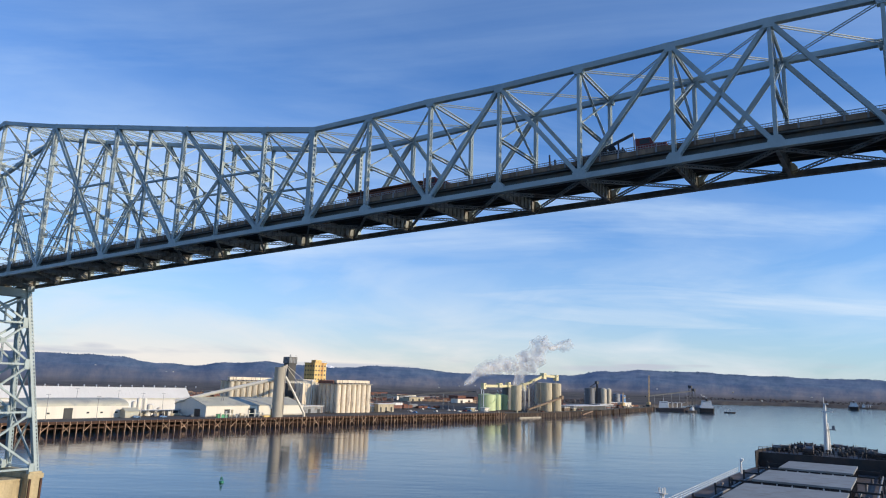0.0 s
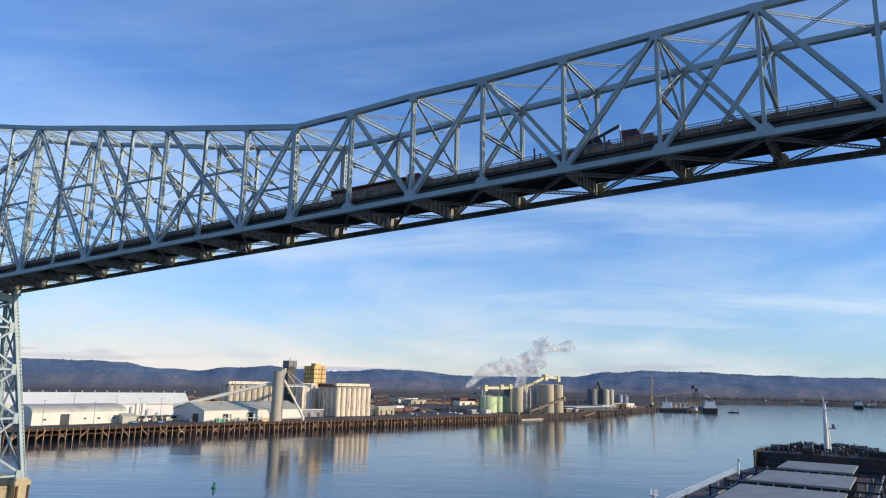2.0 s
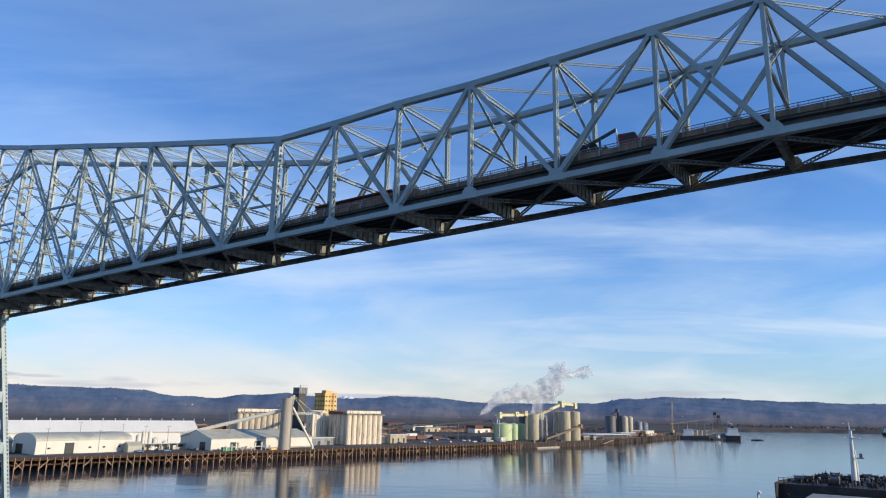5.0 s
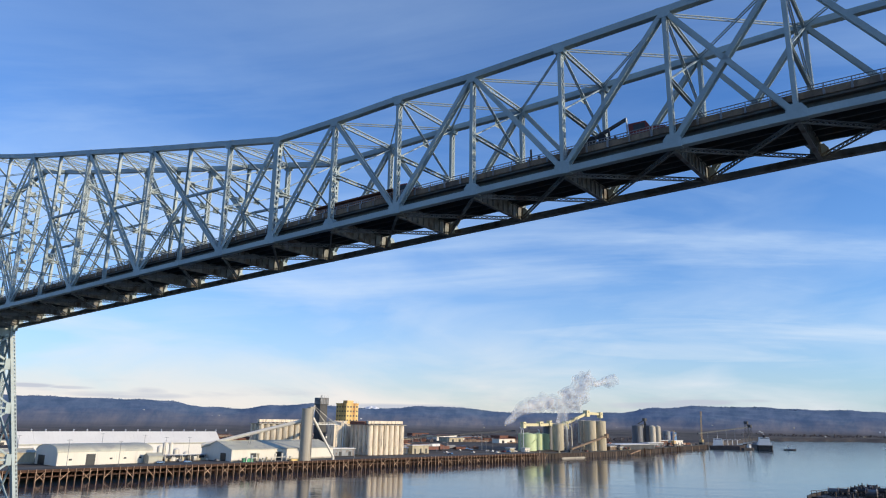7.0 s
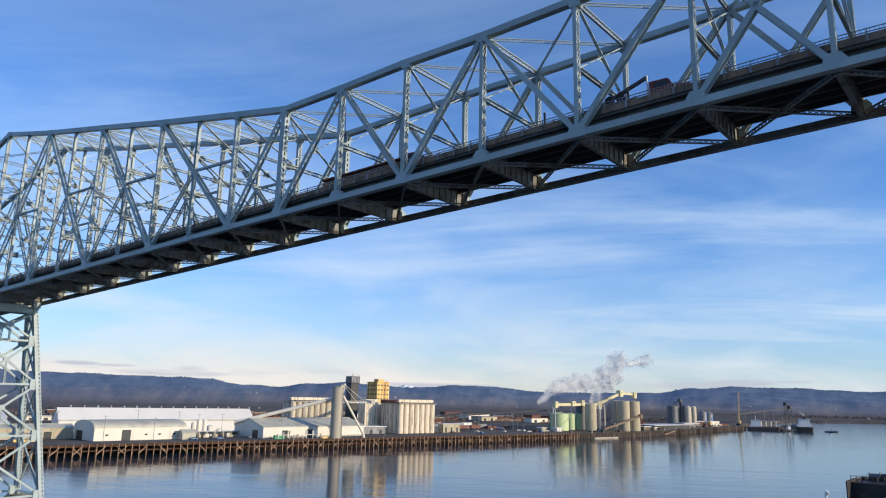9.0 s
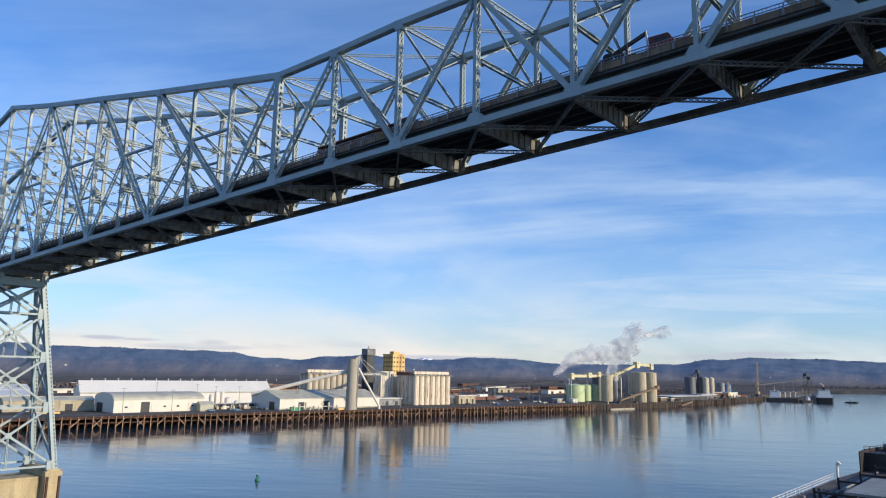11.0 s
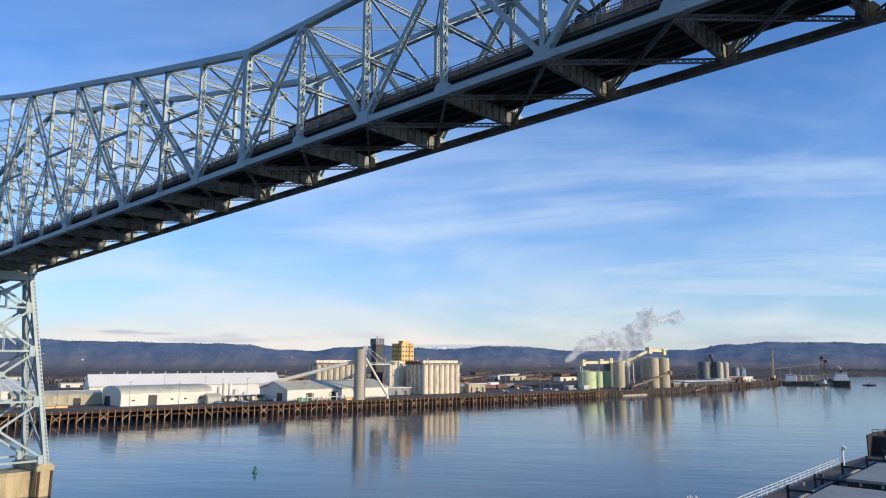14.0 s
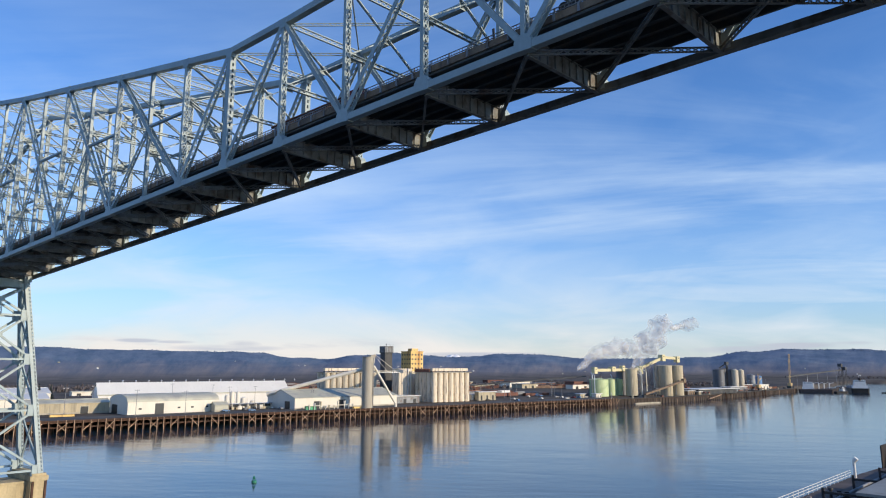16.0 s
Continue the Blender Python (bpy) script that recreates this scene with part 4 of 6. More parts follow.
def tower_block(name, x, y, w, d, h, mat, label, floors, cols, win=1.1, base=0.0):
    ob = thing(name, wharf(x, y, YARD + base), label, "tower")
    part("wall", Build().box(0, 0, 0, w, d, h), mat, ob)
    part("roof_edge", Build().box(-0.3, -0.3, h, w + 0.3, d + 0.3, h + 0.6), mat, ob)
    for f in range(floors):
        z = h - 2.9 - f * 3.6
        for c in range(cols):
            x0 = w * (c + 0.5) / cols - win / 2
            part("window", Build().box(x0, -0.07, z, x0 + win, 0.02, z + 1.3), GLASS_DARK, ob)
            y0 = d * (c + 0.5) / cols - win / 2
            part("window", Build().box(-0.07, y0, z, 0.02, y0 + win, z + 1.3), GLASS_DARK, ob)
    return ob


yt = tower_block("yellow_headhouse", 240, 72, 12, 14, 15.4, YELLOW, "weathered yellow headhouse tower with small square windows", 4, 4, win=1.5, base=23.0)
part("base_floor", Build().box(0.2, 0.2, -23.0, 11.8, 13.8, -0.02), SILO_WHITE, yt, "streaked white concrete base")
part("roof_hut", Build().box(3, 3, 16.0, 9, 9, 18.2), YELLOW, yt)
b = Build()
for k in range(8):
    b.beam((0.2 + 1.65 * k, 0.1, 16.0), (0.2 + 1.65 * k, 0.1, 17.2), X, 0.07, 0.07)
b.beam((0.2, 0.1, 17.2), (11.8, 0.1, 17.2), Y, 0.07, 0.07)
part("railing", b, MID_STEEL, yt)
wa = tower_block("white_workhouse", 222, 62, 12, 9, 24.5, SILO_WHITE, "streaked white concrete workhouse beside the yellow tower", 1, 3)
part("pipe", Build().tube((8, -0.8, 0), (8, -0.8, 25), 0.55, None, 10), GALV, wa)
part("pipe", Build().tube((10, -0.8, 2), (10, -0.8, 22), 0.4, None, 10), WALL_WHITE, wa)
dt = thing("dark_elevator_leg", wharf(224.5, 88), "dark grey steel elevator tower with an open top floor", "tower")
part("shaft", Build().box(1, 0, 0, 8, 7, 37.5), DARK_STEEL, dt)
part("head_floor", Build().box(0.4, -0.6, 37.5, 8.6, 7.6, 43.0), DARK_STEEL, dt)
b = Build()
for k in range(5):
    b.box(0.3, 0.2 + 1.4 * k, 38.0, 0.45, 1.0 + 1.4 * k, 42.5)
    b.box(0.9 + 1.5 * k, -0.7, 38.0, 1.8 + 1.5 * k, -0.55, 42.5)
part("louvre", b, MID_STEEL, dt)
b = Build()
for k in range(5):
    b.beam((0.6 + 1.9 * k, -0.4, 43.0), (0.6 + 1.9 * k, -0.4, 44.6), X, 0.09, 0.09)
b.beam((0.6, -0.4, 44.6), (8.2, -0.4, 44.6), Y, 0.09, 0.09).tube((4, 3, 43), (4, 3, 45.2), 0.3, None, 8)
part("railing", b, MID_STEEL, dt)

# marine tower at the wharf's edge with its gallery, boom and spouts
mt = thing("marine_tower", wharf(159, 3.6), "tall round concrete loading tower with boom and spouts", "tower")
part("shaft", Build().tube((0, 0, 0), (0, 0, 32.4), 3.75, None, 32), CONCRETE, mt)
part("cap", Build().tube((0, 0, 32.4), (0, 0, 32.9), 3.95, None, 32).box(1.0, -2.0, 32.9, 4.4, 1.4, 34.0), CONCRETE, mt)
part("head_frame", Build().laced((3.4, -1, 28), (4.6, -1, 35), Y, 1.2, 0.3, 0.8), WALL_WHITE, mt)
gal = part("gallery_tube", Build().tube((-1, 2, 25.2), (-52, 40, 8.6), 1.15, None, 14), WALL_WHITE, mt, "white inclined conveyor tube")
part("gallery_leg", Build().laced((-30, 24, 0), (-27, 22, 16), X, 1.6, 0.3, 1.2), MID_STEEL, mt)
boom = part("boom", Build().laced((3, 0, 23.5), (24, 1, 23.2), Z, 1.3, 0.9, 1.3, 0.14), WALL_WHITE, mt, "white lattice spout boom")
part("boom_walk", Build().box(3, -0.6, 22.6, 25, 1.6, 22.8), GALV, mt)
part("stay", Build().beam((4.4, -0.5, 34.6), (22, 1, 24), Y, 0.16, 0.16), WALL_WHITE, mt)
part("stay", Build().beam((4.4, 0.5, 34.6), (15, 1, 24), Y, 0.16, 0.16), WALL_WHITE, mt)
part("spout", Build().tube((3.5, -1.5, 27), (22, 0, 2.0), 0.75, None, 10), WALL_WHITE, mt, "white slanting grain spout")
part("spout", Build().tube((22, 0, 2.0), (22, 0, -0.0), 0.9, 0.9, 10), WALL_WHITE, mt)
part("ladder", Build().laced((1.9, -3.6, 0), (1.9, -3.6, 32.4), X, 0.7, 0.25, 0.9, 0.06), MID_STEEL, mt)
for k in range(7):
    part("band", Build().tube((0, 0, 4 + 4.3 * k), (0, 0, 4.12 + 4.3 * k), 3.8, None, 32, False), CONCRETE, mt)

# bridge gallery from the workhouse to the yellow tower and dust pipes
lg = thing("link_gallery", wharf(192, 30), "dark raised conveyor gallery between the towers", "conveyor")
part("trough", Build().beam((0, -20, 23), (34, 40, 24), Z, 2.0, 1.8), SILO_WHITE, lg)
part("support", Build().laced((17, 10, 0), (17, 10, 22.5), X, 1.6, 0.3, 1.2), MID_STEEL, lg)


def round_tank(name, x, y, r, h, mat, label, z=YARD, dome=1.5, rail=True, seams=5, category="tank"):
    ob = thing(name, wharf(x, y, z), label, category)
    part("shell", Build().tube((0, 0, 0), (0, 0, h), r, None, 40, False), mat, ob)
    part("roof", Build().tube((0, 0, h), (0, 0, h + dome), r * 1.01, 0.4, 40), mat, ob)
    for k in range(seams):
        part("seam", Build().tube((0, 0, h * (k + 1) / (seams + 1)), (0, 0, h * (k + 1) / (seams + 1) + 0.12), r + 0.05, None, 40, False), mat, ob)
    if rail:
        b = Build()
        n = 20
        for i in range(n):
            a0, a1 = 2 * math.pi * i / n, 2 * math.pi * (i + 1) / n
            p, q = Vector((r * math.cos(a0), r * math.sin(a0), h)), Vector((r * math.cos(a1), r * math.sin(a1), h))
            b.beam(p, p + Z * 1.2, X, 0.08, 0.08).beam(p + Z * 1.2, q + Z * 1.2, Z, 0.08, 0.08)
        part("railing", b, MID_STEEL, ob)
        b = Build()
        for i in range(18):
            a0, a1 = math.pi * (1.0 + 0.045 * i), math.pi * (1.045 + 0.045 * i)
            b.beam((1.06 * r * math.cos(a0), 1.06 * r * math.sin(a0), h * i / 18), (1.06 * r * math.cos(a1), 1.06 * r * math.sin(a1), h * (i + 1) / 18), Z, 0.35, 0.5)
        part("stair", b, mat, ob, "spiral stair round the shell")
    return ob


round_tank("green_tank", 429, 39.5, 8.8, 15.2, TANK_GREEN, "large pale green storage tank with a spiral stair")
round_tank("green_tank", 454, 46, 5.0, 15.0, TANK_GREEN, "smaller pale green storage tank behind the large one", rail=False)
round_tank("green_tank", 466, 46.5, 5.4, 15.0, TANK_GREEN, "smaller pale green storage tank")
round_tank("beige_silo", 465, 30, 5.5, 24.5, SILO_BEIGE, "weathered beige concrete silo", rail=False, category="silo")
round_tank("steel_silo", 469, 45, 5.0, 24.3, BIN_STEEL, "dark grey silo behind the beige one", rail=False, category="silo")
for x, y, mat in ((508, 22, SILO_BEIGE), (526, 22, SILO_BEIGE), (519, 37, SILO_GREY), (537, 36, SILO_GREY)):
    round_tank("tall_silo", x, y, 6.0, 29.0, mat, "tall weathered concrete silo near the quay", 5.2, dome=0.8, rail=False, seams=7, category="silo")
tower_leg = thing("silo_stair_tower", wharf(498, 33, YARD), "dark open steel stair tower beside the tall silos", "stair tower")
for dx, dy in ((0, 0), (4, 0), (0, 4), (4, 4)):
    part("post", Build().beam((dx, dy, 0), (dx, dy, 32), X, 0.35, 0.35), MID_STEEL, tower_leg)
for k in range(8):
    part("landing", Build().box(-0.2, -0.2, 3.9 * k + 3, 4.2, 4.2, 3.9 * k + 3.2), MID_STEEL, tower_leg)
    part("flight", Build().beam((0.3, 0.5, 3.9 * k - 0.7 if k else 0), (3.7, 0.5, 3.9 * k + 3.1), Y, 0.9, 0.25), MID_STEEL, tower_leg)

pg = thing("pale_conveyor_gallery", wharf(0, 0, 0), "pale yellow enclosed conveyor galleries over the silo tops", "conveyor")
for p, q in (((428, 44, 29.6), (470, 41, 30.0)), ((470, 41, 30.0), (492, 40, 30.2)), ((490, 40, 31.0), (521, 34, 42.2)), ((519, 34, 42.2), (540, 30, 41.4))):
    part("gallery", Build().beam(p, q, Z, 2.6, 2.8), PALE_YELLOW, pg)
    ln = (Vector(q) - Vector(p)).length
    for m_ in range(int(ln / 3)):
        c = Vector(p).lerp(Vector(q), (m_ + 0.5) * 3 / ln)
        part("cladding_rib", Build().box(c.x - 0.09, c.y - 1.48, c.z - 1.3, c.x + 0.09, c.y + 1.48, c.z + 1.36), PALE_YELLOW, pg)
for x, y, z0, z1, w in ((429, 44, 26.5, 32.4, 4), (452, 42, 28.4, 33.0, 5), (466, 41, 28.6, 34.0, 4), (491, 40, 26.0, 33.5, 5), (520, 34, 38.6, 45.0, 5), (539, 30, 37.4, 43.4, 4.4)):
    house = part("transfer_house", Build().box(x - w / 2, y - w / 2, z0, x + w / 2, y + w / 2, z1), PALE_YELLOW, pg, "pale yellow transfer house")
    part("window", Build().box(x - 0.6, y - w / 2 - 0.05, z1 - 2.3, x + 0.6, y - w / 2 + 0.02, z1 - 1.2), GLASS_DARK, house)
for x, y, z in ((418, 38, 22), (421, 45, 24), (447, 52, 28.4), (480, 41, 28.6), (500, 38, 33), (511, 36, 37), (541, 31, 38)):
    part("trestle", Build().laced((x, y, YARD - 1), (x, y, z), X, 2.0, 0.4, 1.6, 0.16), MID_STEEL, pg)
pf = thing("pipework_tower", wharf(480, 32, YARD - 1), "dense grey steel frame with pale upright pipes beside the silos", "tower")
for dx, dy in ((0, 0), (7, 3), (1, 8), (9, 9)):
    part("column", Build().laced((dx, dy, 0), (dx, dy, 23), X, 1.0, 0.3, 1.2, 0.12), MID_STEEL, pf)
for k in range(5):
    part("floor_grating", Build().beam((0, 0, 4.2 * k + 3), (9, 9, 4.2 * k + 3), Z, 0.3, 3.0), MID_STEEL, pf)
for dx, dy, r, h in ((2, -1, 0.45, 22), (4, 1, 0.35, 20), (6, 3, 0.5, 25), (-1, 4, 0.35, 18), (10, 6, 0.4, 24), (13, 2, 0.4, 26), (15, 3, 0.35, 23)):
    part("pipe", Build().tube((dx, dy, 0), (dx, dy, h), r, None, 10).tube((dx, dy, h), (dx - 3, dy + 2, h + 2.4), r, None, 10), random.choice((GALV, WALL_WHITE, SILO_GREY)), pf)
for dx, dy, h in ((-62, 3, 20), (-58, 9, 21), (-24, 14, 19)):
    part("pipe", Build().tube((dx, dy, 0), (dx, dy, h), 0.4, None, 10).tube((dx, dy, h), (dx + 3, dy + 4, h + 1.5), 0.4, None, 10), GALV, pf)
dl = thing("dust_collector", wharf(488, 20, 5.2), "grey dust collector with sloping hoppers at the silo foot", "dust collector")
part("hopper", Build().tube((0, 0, 1.5), (0, 0, 5.5), 0.5, 2.0, 8).box(-2, -2, 5.5, 2, 2, 8), MID_STEEL, dl)
part("duct", Build().tube((1, 0, 7.5), (9, 2, 4.0), 0.7, None, 10), SILO_BEIGE, dl)
for dx, dy in ((-1.7, -1.7), (1.7, -1.7), (-1.7, 1.7), (1.7, 1.7)):
    part("post", Build().beam((dx, dy, 0), (dx, dy, 5.6), X, 0.3, 0.3), MID_STEEL, dl)
ib = thing("inclined_conveyor", wharf(0, 0, 0), "long brown inclined belt conveyor on the quay", "conveyor")
part("belt_housing", Build().beam((466, 16, 7.6), (522, 12, 19.6), Z, 1.6, 2.4), CONCRETE_DECK, ib)
part("transfer_box", Build().box(520, 10.4, 17.8, 524, 13.6, 21.6), CONCRETE_DECK, ib)
for x, z in ((480, 9.6), (497, 13.4), (512, 16.4)):
    part("trestle", Build().laced((x, 14, 4.4), (x, 14, z), X, 1.6, 0.4, 1.2), MID_STEEL, ib)
sb = thing("long_belt_conveyor", wharf(0, 0, 0), "dark raised belt conveyor across the yard", "conveyor")
part("belt_housing", Build().beam((250, 150, 9), (426, 52, 24), Z, 1.1, 1.2), DARK_STEEL, sb)
for k in range(1, 6):
    p = Vector((250, 150, 9)).lerp(Vector((426, 52, 24)), k / 6)
    part("trestle", Build().laced((p.x, p.y, YARD - 1), (p.x, p.y, p.z - 0.6), X, 1.4, 0.3, 1.2), MID_STEEL, sb)


def low_building(x, y, w, d, h, mat, label, roof=ROOF_WHITE, z=YARD, over=0.8, name="quay_building", openings=4):
    ob = thing(name, wharf(x, y, z), label, "building")
    part("wall", Build().box(0, 0, 0, w, d, h), mat, ob)
    part("roof", Build().box(-over, -over, h, w + over, d + over, h + 0.5), roof, ob)
    for k in range(openings):
        x0 = w * (k + 0.35) / openings
        # near-black panel painted as the shade inside an opening
        part("opening", Build().box(x0, -0.06, 0.1, x0 + w * 0.3 / openings, 0.03, h * 0.62), GLASS_DARK, ob)
    return ob


# closed box; its dark wall colour stands for the shade of an open front
low_building(562, 22, 72, 24, 4.6, DARK_STEEL, "long quay shed under a flat pale roof, walls darkened for a shaded open front", z=5.4, over=2.5, openings=7)
for args in ((409, 26, 7, 5, 3.4, WALL_WHITE, "small white quay office"), (540, 20, 12, 6, 3.6, CONCRETE_DECK, "brown pump house on the quay"), (556, 18, 5, 3, 2.6, SILO_BEIGE, "small buff hut by the quay edge"),
             (660, 44, 34, 12, 5, MID_STEEL, "grey workshop on the far quay"), (720, 70, 34, 12, 6, RUST, "rust-red workshop beyond the far quay"), (760, 64, 22, 10, 6, WALL_WHITE, "white store on the far quay"), (282, 46, 22, 9, 4.2, WALL_WHITE, "low pale office beside the silos"),
             (284, 40, 18, 5, 6.4, SILO_BEIGE, "small two-storey yard office"), (200, 40, 26, 12, 5, MID_STEEL, "grey pump building by the workhouse"), (386, 24, 6, 5, 3.2, SILO_BEIGE, "small buff control cabin")):
    low_building(*args, z=YARD - 0.6 if args[0] > 404 else YARD, openings=3)
random.seed(21)
for k in range(46):
    x, y = random.uniform(200, 760), random.uniform(150, 520)
    w, d, h = random.uniform(12, 46), random.uniform(8, 20), random.uniform(3.0, 7.5)
    mat, txt = random.choice(((RUST, "rust-red"), (WALL_WHITE, "white"), (MID_STEEL, "grey"), (SILO_BEIGE, "buff"), (RUST, "rust-red")))
    low_building(x, y, w, d, h, mat, txt + " low industrial building on the plain", roof=random.choice((ROOF_GREY, MID_STEEL, RUST)), name="industrial_building", openings=2)
for k in range(26):
    x, y = random.uniform(-420, 160), random.uniform(215, 520)
    w, d, h = random.uniform(10, 40), random.uniform(8, 18), random.uniform(3.0, 6.5)
    mat, txt = random.choice(((RUST, "rust-red"), (WALL_WHITE, "white"), (MID_STEEL, "grey"), (SILO_BEIGE, "buff")))
    low_building(x, y, w, d, h, mat, txt + " low building on the plain", roof=random.choice((ROOF_GREY, ROOF_WHITE)), name="industrial_building", openings=2)

# dark tanks and masts beyond the quay shed
for x, y, r, h, mat, txt in ((680, 70, 6.6, 24, BIN_STEEL, "dark grey steel bin with a low roof"), (692, 72, 6.0, 25, BIN_STEEL, "dark grey steel bin"), (695, 58, 3.8, 23, SILO_GREY, "pale slim steel bin"), (712, 72, 5.0, 24, BIN_STEEL, "dark grey steel bin"), (722, 66, 3.6, 23, SILO_GREY, "pale slim steel bin"), (770, 80, 5, 17, MID_STEEL, "grey steel bin on the far quay"), (795, 84, 4.4, 15, BLUE_PAINT, "blue steel bin on the far quay")):
    round_tank("steel_bin", x, y, r, h, mat, txt, dome=1.8, rail=False, seams=6)
bt = thing("bucket_elevator", wharf(688, 64), "dark lattice elevator tower over the steel bins", "tower")
part("frame", Build().laced((0, 0, 0), (0, 0, 32), X, 1.8, 1.4, 1.6, 0.2), DARK_STEEL, bt)
part("chute", Build().beam((0, 0, 31.5), (-8, 6, 25), Y, 0.9, 0.9), DARK_STEEL, bt)
part("chute", Build().beam((0, 0, 31.5), (10, 4, 25), Y, 0.9, 0.9), DARK_STEEL, bt)
part("head_house", Build().box(-2.4, -1.6, 29.5, 2.4, 1.6, 33.0), DARK_STEEL, bt)


def harbour_crane(x, y, h, label, mat=CRANE_TAN, lean=0.0, jib=0.0):
    ob = thing("harbour_crane", wharf(x, y, 4.8), label, "crane")
    part("carriage", Build().box(-3.5, -3, 0, 3.5, 3, 3.2), DARK_STEEL, ob)
    part("cab", Build().box(-2.4, -2.2, 3.2, 2.4, 2.2, 7.0), mat, ob)
    part("mast", Build().laced((0, -0.7, 5), (lean, -0.7, h), X, 1.5, 0.3, 1.6, 0.16).laced((0, 0.7, 5), (lean, 0.7, h), X, 1.5, 0.3, 1.6, 0.16), mat, ob)
    if jib:
        part("jib", Build().laced((lean * 0.5, 0, h * 0.6), (jib, 0, h * 0.75), Z, 1.3, 0.6, 1.4, 0.18), mat, ob)
        part("stay", Build().beam((lean, 0, h), (jib, 0, h * 0.75), Z, 0.12, 0.12), DARK_STEEL, ob)
    return ob


harbour_crane(865, 78, 46, "tall tan lattice harbour crane with a raised boom", lean=3.5)
harbour_crane(578, 46, 24, "dark red mobile crane with a leaning jib", RUST, lean=-7.0)
harbour_crane(742, 56, 20, "small tan mobile crane on the quay", CRANE_TAN, lean=2.0, jib=9)
fc = thing("ship_loader", wharf(1053, 90, 0), "grey lattice ship loader with a long inclined conveyor", "ship loader")
part("dolphin", Build().box(-6, -5, 1.6, 18, 8, 3.0), TIMBER, fc, "timber platform on piles")
for dx, dy in ((-5, -4), (5, -4), (17, -4), (-5, 7), (5, 7), (17, 7)):
    part("pile", Build().tube((dx, dy, -4), (dx, dy, 1.7), 0.5, None, 8), TIMBER, fc)
for dx, h in ((0, 39), (13, 34)):
    for dy in (0, 4):
        part("tower", Build().laced((dx, dy, 3), (dx, dy, h), X, 4.6, 0.5, 3.4, 0.4), DARK_STEEL, fc)
    part("machinery_house", Build().box(dx - 2.6, -0.6, h - 5, dx + 2.6, 4.6, h - 0.6), DARK_STEEL, fc)
part("conveyor", Build().beam((0, 1, 29), (-190, -8, 20), Z, 1.8, 1.6), DARK_STEEL, fc)
for k in range(5):
    part("trestle", Build().laced((-20 - 34 * k, -1.6 * k, 0), (-20 - 34 * k, -1.6 * k, 27.4 - 1.6 * k), X, 1.8, 0.3, 2.4, 0.25), MID_STEEL, fc)


# ---- vessels across the river ----
def vessel(x, y, length, beam, free, bearing, label, hull_mat, house_at, house_h, masts=(), house_len=0.08, name="moored_ship", category="ship", derricks=0):
    ob = thing(name, pose(x, y, 0, 0, 0, bearing), label, category)
    b = Build()
    out = [(-0.5, 0.42), (-0.46, 0.5), (0.32, 0.5), (0.45, 0.28), (0.5, 0.0), (0.45, -0.28), (0.32, -0.5), (-0.46, -0.5), (-0.5, -0.42)]
    k = len(out)
    b.add([(p * length * 0.97, q * beam * 0.92, -1.5) for p, q in out] + [(p * length, q * beam, free + (free * 0.45 if p > 0.4 else 0)) for p, q in out],
          [tuple(range(k, 2 * k))] + [((i + 1) % k, i, k + i, k + (i + 1) % k) for i in range(k)])
    part("hull", b, hull_mat, ob)
    hx = house_at * length
    tiers = max(2, int(house_h / 2.7))
    fh = house_h / tiers
    hs = part("deckhouse", Build().box(hx - length * house_len, -beam * 0.42, free, hx + length * house_len, beam * 0.42, free + fh), SHIP_WHITE, ob)
    for f in range(1, tiers):
        w, d = beam * (0.36 - 0.08 * f / tiers), length * house_len * (0.94 - 0.16 * f / tiers)
        top_ = f == tiers - 1
        tier = part("tier", Build().box(hx - d, -w, free + f * fh, hx + d, w, free + f * fh + fh), SHIP_WHITE, hs)
        if not top_:
            continue
        part("window_row", Build().box(hx - d - 0.05, -w * 0.85, free + f * fh + fh * 0.52, hx + d + 0.05, w * 0.85, free + f * fh + fh * 0.70), GLASS_DARK, tier)
        part("window_row", Build().box(hx - d * 0.8, -w - 0.05, free + f * fh + fh * 0.52, hx + d * 0.8, w + 0.05, free + f * fh + fh * 0.70), GLASS_DARK, tier)
    part("funnel", Build().tube((hx - length * 0.05, 0, free + house_h), (hx - length * 0.06, 0, free + house_h * 1.3), beam * 0.09, beam * 0.08, 10), hull_mat, ob)
    part("mast", Build().tube((hx, 0, free + house_h), (hx, 0, free + house_h * 1.6), 0.25, 0.12, 8).box(hx - 0.1, -1.6, free + house_h * 1.4, hx + 0.1, 1.6, free + house_h * 1.4 + 0.2), SHIP_WHITE, ob)
    for k in range(derricks):
        dx = hx + (0.14 + 0.13 * k) * length * (1 if house_at < 0 else -1)
        part("derrick", Build().tube((dx, 0, free), (dx, 0, free + house_h * 0.9), 0.6, 0.5, 8).beam((dx, 0, free + house_h * 0.8), (dx + 5, 0, free + house_h * 0.95), Y, 0.5, 0.5), SHIP_WHITE, ob)
    return ob


vessel(341, 1037, 48, 12, 4.0, -14, "white and rust-red moored coaster with deck derricks", SHIP_RED, -0.26, 9.5, house_len=0.14, derricks=4)
vessel(393, 1052, 62, 21, 6.0, 78, "white-housed dark bulk carrier moored at the far berth", SHIP_DARK, -0.40, 10.5)
vessel(362, 1018, 17, 7, 2.0, 10, "small dark work boat beside the moored ships", SHIP_DARK, 0.1, 5, name="work_boat", category="boat")
vessel(420, 1024, 16, 5, 1.2, -18, "small dark launch under way on the river", SHIP_DARK, -0.1, 3.0, name="launch", category="boat")
